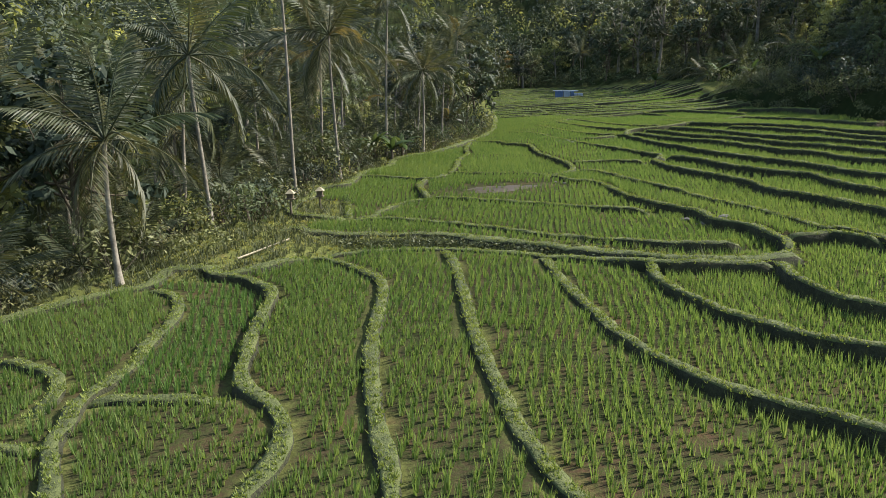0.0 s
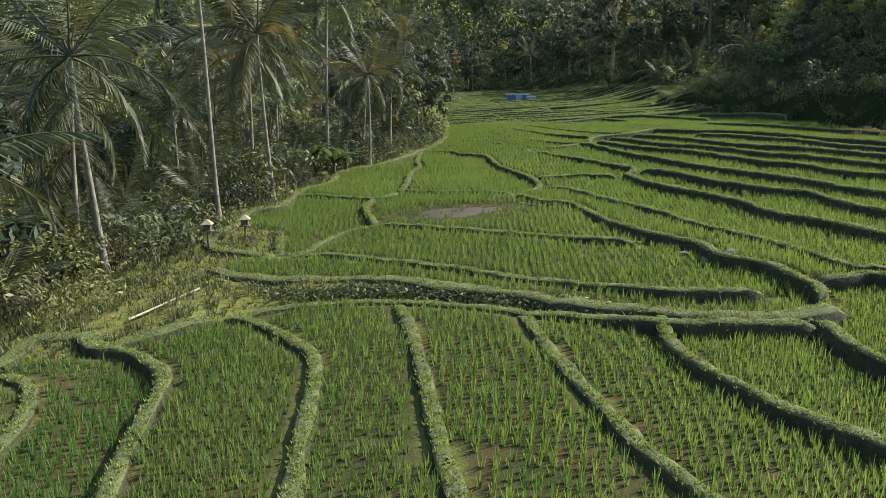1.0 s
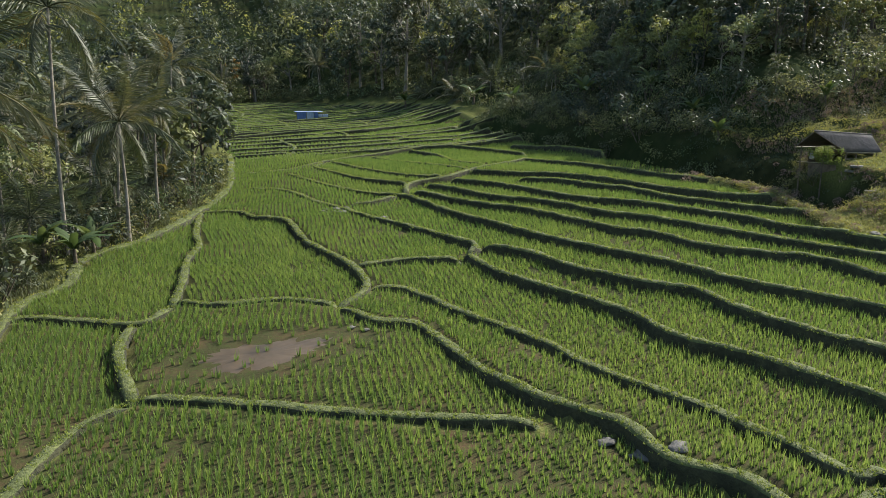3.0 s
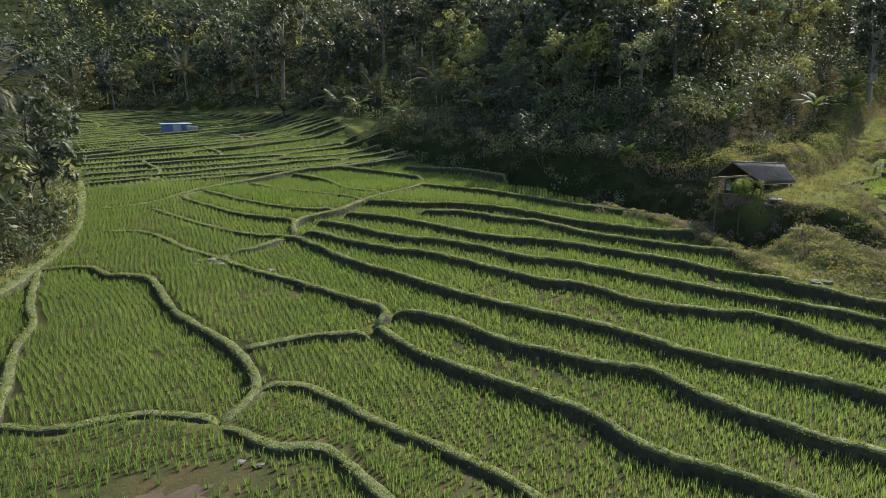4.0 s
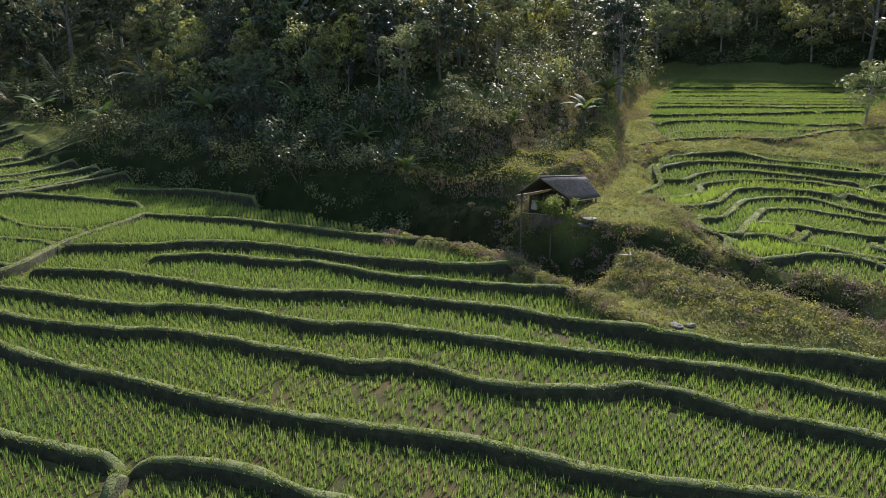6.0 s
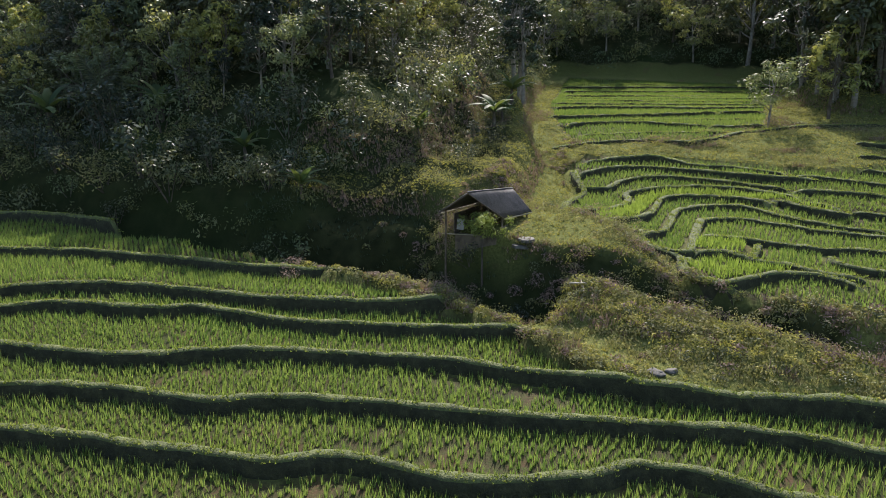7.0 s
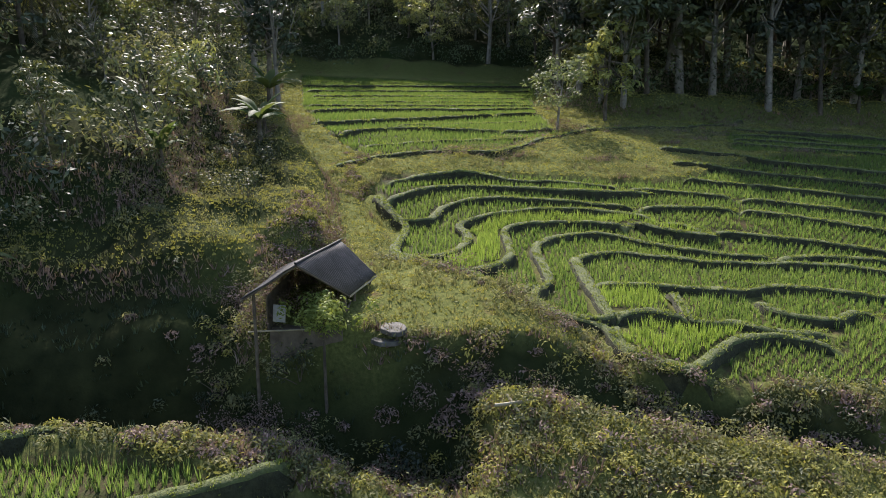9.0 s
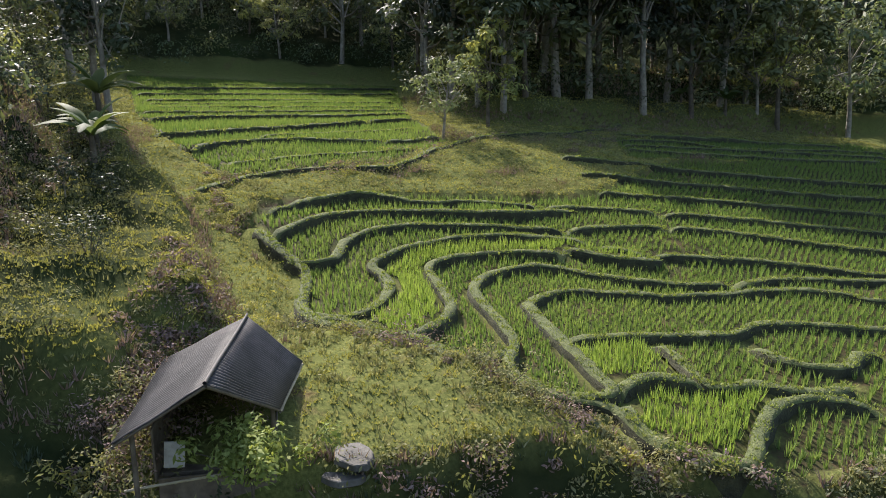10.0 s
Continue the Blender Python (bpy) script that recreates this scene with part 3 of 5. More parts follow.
bund([(90.0, 60.3), (100.0, 37.3)])
bund([(58.5, 51.9), (60.4, 50.0), (61.8, 48.0), (62.5, 45.4), (62.7, 42.5), (69.5, 37.5), (72.5, 33.8), (74.7, 29.0), (78.9, 22.8)])
bund([(73.0, 26.0), (72.9, 21.4), (70.8, 18.4), (71.5, 11.3), (71.3, 5.9)])
bund([(69.1, 27.4), (67.5, 16.5), (67.7, 9.2)])
bund([(70.9, 26.7), (70.2, 16.5), (69.4, 7.5)])
bund([(74.4, 25.5), (74.1, 15.0), (73.8, 7.5)])
bund([(76.2, 57.0), (79.5, 48.0), (83.2, 39.0)])
bund([(81.0, 57.6), (84.0, 49.5), (87.9, 39.0)])
bund([(86.6, 59.4), (90.8, 49.5), (95.6, 38.0)])
bund([(93.8, 60.9), (96.8, 51.0), (100.5, 40.5)])
bund([(62.8, 50.7), (64.5, 47.4), (65.4, 44.1), (66.6, 40.8)])
bund([(68.6, 42.5), (69.0, 40.8), (71.1, 38.7)])
bund([(76.3, 42.6), (77.4, 41.1), (78.9, 39.3)])
bund([(69.3, 49.5), (71.2, 45.6), (72.6, 42.3), (74.4, 39.6)])
bund([(57.9, 36.5), (57.9, 33.8), (57.4, 30.9)])
bund([(55.2, 36.5), (55.7, 33.9), (55.7, 31.5)])
bund([(53.7, 35.7), (53.1, 34.5), (52.7, 33.8)])
bund([(49.8, 32.0), (50.4, 29.2), (49.8, 24.0)])
bund([(52.7, 37.3), (53.4, 37.0)])


def far_bunds():
    """Terraces beyond the mapped ones: bunds across the valley, each a few metres above the last."""
    r = np.random.default_rng(11)
    y = 88.5
    while y < 178:
        x0 = np.interp(y, [80, 112, 180], [7.4, 8.6, 11.4])
        x1 = np.interp(y, [84, 96, 116, 129, 163, 181], [36, 37, 41.5, 39.5, 32, 22]) + 0.5
        xs = np.arange(x0, x1 + 2, 2.0)
        ys = y + 0.06 * (xs - x0) + 0.8 * wobble(xs, np.full(len(xs), y), 14.0, int(y * 7)) + (-0.22 if y < 105 else -0.05) * (xs - x0)
        cuts = sorted(r.uniform(0.15, 0.9, 1))
        a = 0
        for c in cuts + [1.0]:
            b = max(a + 2, int(c * (len(xs) - 1)))
            seg = np.stack([xs[a:b + 1], ys[a:b + 1] + r.uniform(-0.35, 0.35)], 1)
            if len(seg) > 1:
                LINES.append((spline(seg, 0.5), 0.5))
            a = min(b, len(xs) - 2)
        y += r.uniform(2.3, 4.2)
    for x, y, h in ((14, 91, 12), (22, 100, 10), (18, 118, 14), (28, 112, 12), (24, 134, 14), (15, 145, 16), (30, 130, 9)):
        q = np.linspace(0, 1, 6)
        LINES.append((spline(np.stack([x + 1.2 * q + 0.5 * np.sin(5 * q), y + h * q], 1), 0.5), 0.4))


far_bunds()
for k in (1, 2, 3):
    bund([(57.5 + 2.6 * k, 33.0), (57.0 + 2.5 * k, 28.5), (56.0 + 2.6 * k, 24.0), (55.0 + 2.6 * k, 18.0), (54.0 + 2.6 * k, 9.0)])

bund(EAST_RIM, 0.42)

# ---- a raster of the fields: bunds are barriers, what they enclose is one level field
CELL = 0.37
GX, GY = np.arange(-19.5, 105, CELL), np.arange(1.5, 184.5, CELL)
XX, YY = np.meshgrid(GX, GY, indexing="ij")
IN_MAIN, IN_EAST, IN_UPPER, IN_SIDE = (inside(p, XX, YY) for p in (MAIN, EAST, UPPER, SIDE))
RICE = IN_MAIN | IN_EAST | IN_UPPER | IN_SIDE
BASE = base(XX, YY)
WALL = np.zeros(XX.shape, bool)
for line, width in LINES:
    dense = np.concatenate([line[:-1] + (line[1:] - line[:-1]) * k for k in (0, 0.25, 0.5, 0.75)] + [line[-1:]])
    i, j = np.rint((dense[:, 0] - GX[0]) / CELL).astype(int), np.rint((dense[:, 1] - GY[0]) / CELL).astype(int)
    ok = (i >= 0) & (j >= 0) & (i < len(GX) - 1) & (j < len(GY) - 1)
    WALL[i[ok], j[ok]] = True


def label_fields():
    lab = np.where(RICE & ~WALL, 0, -1).astype(np.int32)
    ni, nj = lab.shape
    flat, count = lab.ravel().tolist(), 0
    for start in range(len(flat)):
        if flat[start] == 0:
            count += 1
            flat[start] = count
            stack = [start]
            while stack:
                c = stack.pop()
                j = c % nj
                for q in (c - nj, c + nj, c - 1 if j else -1, c + 1 if j < nj - 1 else -1):
                    if 0 <= q < len(flat) and flat[q] == 0:
                        flat[q] = count
                        stack.append(q)
    return np.array(flat, np.int32).reshape(ni, nj), count


LAB, COUNT = label_fields()
LEVEL = wild(XX, YY)
AXIS = {}
order = np.argsort(LAB.ravel(), kind="stable")
bounds = np.searchsorted(LAB.ravel()[order], np.arange(1, COUNT + 2))
for c in range(1, COUNT + 1):
    idx = order[bounds[c - 1]:bounds[c]]
    x, y, b = XX.ravel()[idx], YY.ravel()[idx], BASE.ravel()[idx]
    if len(idx) < 12:
        LEVEL.ravel()[idx] = b - 0.1
        continue
    m = np.array([x.mean(), y.mean()])
    ev, vec = np.linalg.eigh(np.cov(np.stack([x - m[0], y - m[1]])))
    along = vec[:, 1]
    s = (x - m[0]) * along[0] + (y - m[1]) * along[1]
    slope = np.polyfit(s, b, 1)[0] if ev[1] > 4 * ev[0] or np.ptp(b) > 1.2 else 0.25 * np.polyfit(s, b, 1)[0]
    rest = b - slope * s
    drop = 0.14 if m[1] > 86 else 0.12 if m[0] < 38 else 0.08
    LEVEL.ravel()[idx] = np.clip(np.percentile(rest, 30) - drop + slope * s, b - (0.48 if m[0] < 38 else 0.27), b - 0.07)
    AXIS[c] = (math.atan2(along[1], along[0]), len(idx))
# barrier cells take the lower of their neighbours, so the sheet hides inside the bunds
FIELD = LAB > 0
low = np.where(FIELD, LEVEL, 1e3)
for _ in range(2):
    p = np.pad(low, 1, constant_values=1e3)
    around = np.min([p[:-2, 1:-1], p[2:, 1:-1], p[1:-1, :-2], p[1:-1, 2:]], 0)
    fill = (low > 900) & (around < 900) & WALL
    low = np.where(fill, around, low)
LEVEL = np.where(WALL & (low < 900), low - 0.02, LEVEL)


def height(x, y):
    """The ground's height at single spots or arrays."""
    x, y = np.asarray(x, float), np.asarray(y, float)
    i, j = np.rint((x - GX[0]) / CELL).astype(int), np.rint((y - GY[0]) / CELL).astype(int)
    ok = (i >= 0) & (j >= 0) & (i < len(GX)) & (j < len(GY))
    i, j = np.clip(i, 0, len(GX) - 1), np.clip(j, 0, len(GY) - 1)
    res = np.array(LEVEL[i, j], float)
    loose = ~(ok & (FIELD | WALL)[i, j])
    if np.any(loose):
        res[loose] = wild(x[loose], y[loose])
    return res


def field_at(x, y):
    i, j = np.rint((x - GX[0]) / CELL).astype(int), np.rint((y - GY[0]) / CELL).astype(int)
    ok = (i >= 0) & (j >= 0) & (i < len(GX)) & (j < len(GY))
    return np.where(ok, LAB[np.clip(i, 0, len(GX) - 1), np.clip(j, 0, len(GY) - 1)], -1)


def build_ground():
    """One sheet from the fields out to the hills on the horizon."""
    grow = np.cumsum(0.6 * 1.13 ** np.arange(41))
    gx = np.concatenate([GX[0] - grow[::-1], GX, GX[-1] + grow])
    gy = np.concatenate([GY[0] - grow[::-1], GY, GY[-1] + grow])
    x, y = np.meshgrid(gx, gy, indexing="ij")
    z = wild(x, y)
    n = len(grow)
    z[n:n + len(GX), n:n + len(GY)] = LEVEL
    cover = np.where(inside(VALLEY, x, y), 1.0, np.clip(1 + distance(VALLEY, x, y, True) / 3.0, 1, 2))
    # shade of ravine and gully put into the colour, as dark litter
    hollow_shade = np.minimum(distance(RAVINE, x, y) / 1.3, distance(GULLY[:5], x, y))
    cover = np.maximum(cover, 2 - smooth(0.7, 1.5, hollow_shade))
    # the same painted shade on the slope north of the hut
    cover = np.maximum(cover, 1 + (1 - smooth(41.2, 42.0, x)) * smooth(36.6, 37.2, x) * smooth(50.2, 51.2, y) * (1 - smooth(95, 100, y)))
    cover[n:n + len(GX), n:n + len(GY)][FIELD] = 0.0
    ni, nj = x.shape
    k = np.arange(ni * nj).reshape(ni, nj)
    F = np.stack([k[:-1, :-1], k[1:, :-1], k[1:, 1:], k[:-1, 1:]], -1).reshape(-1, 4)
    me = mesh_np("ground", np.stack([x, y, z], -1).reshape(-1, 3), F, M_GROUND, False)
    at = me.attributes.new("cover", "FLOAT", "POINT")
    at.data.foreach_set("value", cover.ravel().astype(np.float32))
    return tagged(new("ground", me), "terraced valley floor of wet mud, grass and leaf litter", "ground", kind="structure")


build_ground()


def build_bund(line, width, r):
    """A grassy ridge that follows a line: gentle on the upper side, a steep face down to the lower field."""
    d = np.gradient(line, axis=0)
    d /= np.linalg.norm(d, axis=1)[:, None] + 1e-9
    nrm = np.stack([-d[:, 1], d[:, 0]], 1)
    n = len(line)
    jitter = 1 + 0.22 * wobble(line[:, 0], line[:, 1], 2.2, 21)[:, None]
    half = width * 0.5 * jitter
    hl = height(*(line - nrm * (half + 0.35)).T)
    hr = height(*(line + nrm * (half + 0.35)).T)
    top = np.maximum(np.maximum(base(line[:, 0], line[:, 1]), hl + 0.10), hr + 0.10)
    box = np.ones(7) / 7
    top = np.convolve(np.pad(top, 3, mode="edge"), box, "valid") + 0.03 * wobble(line[:, 0], line[:, 1], 1.1, 22)
    side_top = np.maximum(hl, hr)
    for q, k in ((0, 0.0), (1, 0.6), (-1, 0.0), (-2, 0.6)):
        top[q] = side_top[q] - 0.05 + k * (top[q] - side_top[q] + 0.05)
    V = []
    for off, k in ((-1.16, 0.0), (-1.06, 0.5), (-0.92, 0.88), (-0.5, 1.0), (0.5, 1.0), (0.92, 0.88), (1.06, 0.5), (1.16, 0.0)):
        side = hl if off < 0 else hr
        ends = np.ones(n)
        ends[[0, -1]] = 0.0
        z = side - 0.12 + (top - side + 0.12) * k * ends + r.uniform(-0.025, 0.025, n)
        xy = line + nrm * (half * off + r.uniform(-0.03, 0.03, (n, 1)))
        V.append(np.column_stack([xy, z]))
    m = len(V)
    V = np.stack(V, 1).reshape(-1, 3)
    k = np.arange(n * m).reshape(n, m)
    F = np.stack([k[:-1, :-1], k[1:, :-1], k[1:, 1:], k[:-1, 1:]], -1).reshape(-1, 4)
    me = mesh_np("earth_bund", V, F, M_BUND, True)
    # faces below the crown take the mud with painted shade
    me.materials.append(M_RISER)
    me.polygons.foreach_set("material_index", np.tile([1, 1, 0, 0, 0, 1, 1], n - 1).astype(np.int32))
    ob = new("earth_bund", me)
    tagged(ob, "low grassy earth bund between flooded rice terraces", "earth bund", "rice terrace bunds")
    # grass on the crown and hanging down the faces
    near = line[:, 1].mean() < 84 and line[:, 0].mean() < 60
    count = int(n * 0.3 * (40 if near else 13))
    i = r.integers(0, n - 1, count)
    w = np.where(r.uniform(size=count) < 0.9, r.uniform(-0.95, 0.95, count), r.uniform(-1.1, 1.1, count))
    xy = line[i] + (line[i + 1] - line[i]) * r.uniform(0, 1, (count, 1)) + nrm[i] * (half[i] * w[:, None])
    side = np.where(w < 0, hl[i], hr[i])
    fall = np.interp(np.abs(w), (0, 0.5, 0.9, 1.1), (1, 1, 0.86, 0.5))
    z = side - 0.12 + (top[i] - side + 0.12) * fall - 0.01
    v, f = blades(np.column_stack([xy, z]), r.uniform(0.04, 0.10, count) * (1 if near else 1.6), 0.03 if near else 0.07, 0.9, r, 4 if near else 3)
    tagged(part("grass", mesh_np("grass", v, f, M_BUNDGRASS), ob, "short yellow-green grass"), kind="stuff")
    return ob


r_bund = np.random.default_rng(5)
for line, width in LINES:
    build_bund(line, width, r_bund)


# ---------------------------------------------------------------- rice
BARE = [(3.7, 39.3, 4.6, 2.6, 0.12), (17.5, 40.5, 1.4, 3.0, 0.6), (22.8, 44.0, 1.3, 4.5, 0.55), (30.4, 44.5, 1.0, 3.0, 0.6), (13.0, 36.0, 1.4, 3.0, 0.65), (0.6, 13.4, 1.2, 2.6, 0.62), (5.4, 11.6, 1.6, 1.6, 0.65), (24.5, 46, 2.4, 1.6, 0.6), (25.5, 43, 1.6, 2.5, 0.6)]


def build_rice(c, r):
    """The plants of one field, in rows along it, thin where the mud shows."""
    angle, cells = AXIS[c]
    if cells < 30:
        return
    i, j = np.nonzero(LAB == c)
    x0, x1, y0, y1 = GX[i.min()], GX[i.max()], GY[j.min()], GY[j.max()]
    cx, cy, reach = (x0 + x1) / 2, (y0 + y1) / 2, math.hypot(x1 - x0, y1 - y0) / 2 + 1
    far = cy > 86 or cx > 100
    fresh = 38 < cx < 56
    gap_u, gap_v = (0.42, 0.38) if far else (0.18, 0.20) if fresh else (0.22, 0.245)
    u, v = np.meshgrid(np.arange(-reach, reach, gap_u), np.arange(-reach, reach, gap_v), indexing="ij")
    bend = 0.25 * wobble(u, v * 0 + c, 6.0, c)
    v = v + bend
    ca, sa = math.cos(angle), math.sin(angle)
    x, y = cx + u * ca - v * sa, cy + u * sa + v * ca
    x, y = (a.ravel() + r.normal(0, 0.022, a.size) for a in (x, y))
    keep = np.ones(len(x), bool)
    for ox, oy in ((0, 0), (0.14, 0), (-0.14, 0), (0, 0.14), (0, -0.14)):
        keep &= field_at(x + ox, y + oy) == c
    x, y = x[keep], y[keep]
    thin = wobble(x, y, 7.0, 31) + 0.6 * wobble(x, y, 2.0, 32)
    chance = np.interp(thin, (0.5, 0.8, 1.3), (0.985, 0.86, 0.5))
    for bx, by, rx, ry, low_share in BARE:
        q = ((x - bx) / rx) ** 2 + ((y - by) / ry) ** 2
        chance = np.where(q < 1, np.minimum(chance, low_share + (1 - low_share) * q ** 2), chance)
    keep = r.uniform(size=len(x)) < chance
    x, y, thin = x[keep], y[keep], thin[keep]
    if not len(x):
        return
    tall = (0.33 if not fresh else 0.38) + 0.03 * r.uniform(-1, 1)
    tall = 0.24 if cy > 86 else tall
    h = tall * (1 + 0.12 * wobble(x, y, 4.0, 33) - 0.12 * (thin > 0.6)) * r.uniform(0.85, 1.15, len(x))
    roots = np.column_stack([x, y, height(x, y) - 0.02])
    v, f = blades(roots, h, 0.065 if far else 0.032, 0.5 if far else 0.45 if fresh else 0.38, r, 6 if far else 9 if fresh else 10)
    me = mesh_np("rice_plants", v, f, M_RICE_BRIGHT if fresh else M_RICE_YOUNG if cy < 33 and cx < 13 else M_RICE)
    tagged(new("rice_plants", me), "rows of young green rice standing in wet mud", "rice", kind="stuff")


r_rice = np.random.default_rng(9)
for c in sorted(AXIS):
    build_rice(c, r_rice)


# ---------------------------------------------------------------- plants with trunks
def frond_mesh(name, length, droop, material, r, pairs=31):
    """A feather leaf along +x: a bent midrib and narrow hanging leaflets on both sides."""
    t = np.linspace(0, 1, 9)
    rib = np.stack([length * (t - 0.10 * droop * t ** 3), 0.05 * length * np.sin(2 * t), length * (0.10 * t - droop * 0.55 * t ** 2.2)], 1)
    pieces = [tube(rib, np.interp(t, (0, 1), (0.05, 0.008)), 4)]
    s = np.linspace(0.14, 1.0, pairs)
    at = np.stack([np.interp(s, t, rib[:, k]) for k in range(3)], 1)
    for side in (-1, 1):
        n = len(s)
        ln = length * 0.24 * np.sin(math.pi * np.clip(0.12 + 0.86 * s, 0, 1)) ** 0.6 * r.uniform(0.75, 1.15, n) + 0.1
        d = np.stack([0.55 + 0.25 * s, side * (0.9 - 0.2 * s), -0.45 - 0.5 * r.uniform(0.2, 1, n)], 1)
        d /= np.linalg.norm(d, axis=1)[:, None]
        w = np.stack([np.ones(n), np.zeros(n), 0.5 * r.uniform(-1, 1, n)], 1) * 0.038
        tip = at + d * ln[:, None] + np.array([0, 0, -0.10]) * ln[:, None]
        mid = at + d * ln[:, None] * 0.45 + np.array([0, 0, 0.03]) * ln[:, None]
        V = np.stack([at, mid + w, tip, mid - w], 1).reshape(-1, 3)
        pieces.append((V, np.arange(4 * n).reshape(n, 4)))
    v, f = joined(pieces)
    return mesh_np(name, v, f, material)


r_palm = np.random.default_rng(41)
FRONDS = [frond_mesh("frond", 4.3, d, M_FROND, r_palm) for d in (0.25, 0.6, 0.95, 1.25)]
FROND_DEAD = frond_mesh("frond", 3.6, 1.3, M_FROND_OLD, r_palm)


def palm(x, y, trunk_height, lean=(0.0, 0.0), size=1.0, r=r_palm, yellow=0.02, sink=0.15):
    """A coconut palm: ringed, slightly curved trunk and a crown of single fronds."""
    z = float(height(x, y)) - sink
    root = new("coconut_palm")
    root.location = (x, y, z)
    tagged(root, "slender coconut palm with pale grey trunk and feathery crown", "palm tree", "coconut palms by the terraces")
    n = max(8, int(trunk_height / 0.5))
    t = np.linspace(0, 1, n)
    bend = np.stack([lean[0] * t ** 0.7, lean[1] * t ** 0.7, trunk_height * t], 1)
    bend[:, :2] += 0.12 * np.sin(3.0 * t + r.uniform(0, 6))[:, None] * np.array([[1, 0.6]]) * t[:, None]
    rad = (0.105 - 0.035 * t + 0.08 * np.exp(-t * 14)) * (0.9 + 0.1 * size) * (1 + 0.06 * (np.arange(n) % 2))
    v, f = tube(bend, rad, 8)
    part("trunk", mesh_np("trunk", v, f, M_BARK, True), root, "pale grey ringed trunk")
    top = bend[-1]
    count = 18
    for k in range(count):
        u = k / (count - 1)
        az = 2.399963 * k + r.uniform(-0.25, 0.25)
        pitch = radians(np.interp(u, (0, 0.35, 0.75, 1), (72, 38, 2, -42)) + r.uniform(-9, 9))
        me = FRONDS[min(3, int(u * 4))] if r.uniform() > yellow * (1 + 2 * u) else FROND_DEAD
        ob = part("frond", me, root)
        s = size * r.uniform(0.82, 1.08)
        ob.matrix_local = Matrix.Translation(top) @ Matrix.Rotation(az, 4, "Z") @ Matrix.Rotation(-pitch, 4, "Y") @ Matrix.Rotation(r.uniform(-0.5, 0.5), 4, "X") @ Matrix.Scale(s, 4)
    return root


def crown_points(r, tall, wide, clumps, per, clump_size):
    """Leaf places: uneven clumps over a domed crown, with gaps between them."""
    cs = []
    for k in range(clumps):
        a, h = r.uniform(0, 2 * math.pi), r.uniform(0, 1) ** 0.8
        rad = wide * math.sqrt(max(0.05, 1 - (1.6 * h - 0.72) ** 2)) * r.uniform(0.45, 1.05)
        cs.append((rad * math.cos(a), rad * math.sin(a), tall * (0.30 + 0.68 * h)))
    cs = np.array(cs)
    pts, lie = [], []
    for c in cs:
        u = shell(per, r)
        pts.append(c + u * clump_size * r.uniform(0.8, 1.9) * r.uniform(0.55, 1.05, (per, 1)) * np.array([1, 1, 0.6]))
        lie.append(u + np.array([0, 0, 0.7]))
    return cs, np.concatenate(pts), np.concatenate(lie)


def tree_meshes(seed, tall, wide, clumps, per, leaf, material, bark, clump_size=0.55):
    r = np.random.default_rng(seed)
    cs, pts, lie = crown_points(r, tall, wide, clumps, per, clump_size)
    v, f = laid_leaves(pts, lie, leaf, r)
    crown = mesh_np("crown", v, f, material)
    t = np.linspace(0, 1, 8)
    stem = np.stack([0.25 * np.sin(2.5 * t + seed), 0.2 * np.sin(2 * t), tall * 0.8 * t - 0.3], 1)
    pieces = [tube(stem, np.interp(t, (0, 1), (0.022 * tall, 0.006 * tall)), 7)]
    for c in cs[::3]:
        k = r.uniform(0.35, 0.8)
        a = np.array([np.interp(k, t, stem[:, q]) for q in range(3)])
        mid = (a + c) / 2 + np.array([0, 0, -0.25])
        pieces.append(tube([a, mid, c], [0.008 * tall, 0.005 * tall, 0.002 * tall], 4))
    v, f = joined(pieces)
    return mesh_np("trunk", v, f, bark, True), crown


M_LEAF_RUST = leaf_material("rusty_leaf", (0.10, 0.07, 0.02), (0.17, 0.12, 0.035), (0.26, 0.19, 0.06), 0.35, 0.5, 0.3)
TREES = [tree_meshes(100 + k, *a) for k, a in enumerate([
    (8.5, 2.8, 34, 36, 0.25, M_LEAF_DEEP, M_BARK_DARK), (11, 3.1, 40, 34, 0.28, M_LEAF, M_BARK), (7.0, 3.1, 36, 44, 0.18, M_LEAF_PALE, M_BARK),
    (12.5, 2.7, 38, 34, 0.27, M_LEAF_DEEP, M_BARK), (9.5, 3.3, 38, 34, 0.31, M_LEAF, M_BARK_DARK), (8.0, 2.4, 30, 38, 0.22, M_LEAF_PALE, M_BARK_DARK), (9.0, 2.5, 30, 34, 0.27, M_LEAF_RUST, M_BARK)])]
TREE_LABELS = ["dense dark green broadleaf tree on the valley slope", "tall broadleaf tree with grey trunk and dark crown", "low spreading tree with pale green leaves",
               "tall slim forest tree with dark green crown", "broad forest tree with large dark leaves", "young tree with light green leaves at the wood's edge", "tree with rusty yellow-brown foliage on the slope"]


def tree(x, y, kind, scale=1.0, turn=0.0, sink=0.2):
    root = new("broadleaf_tree")
    root.matrix_basis = Matrix.Translation((x, y, float(height(x, y)) - sink)) @ Matrix.Rotation(turn, 4, "Z") @ Matrix.Scale(scale, 4)
    tagged(root, TREE_LABELS[kind], "tree", "trees of the valley woods")
    part("trunk", TREES[kind][0], root)
    part("crown", TREES[kind][1], root)
    return root


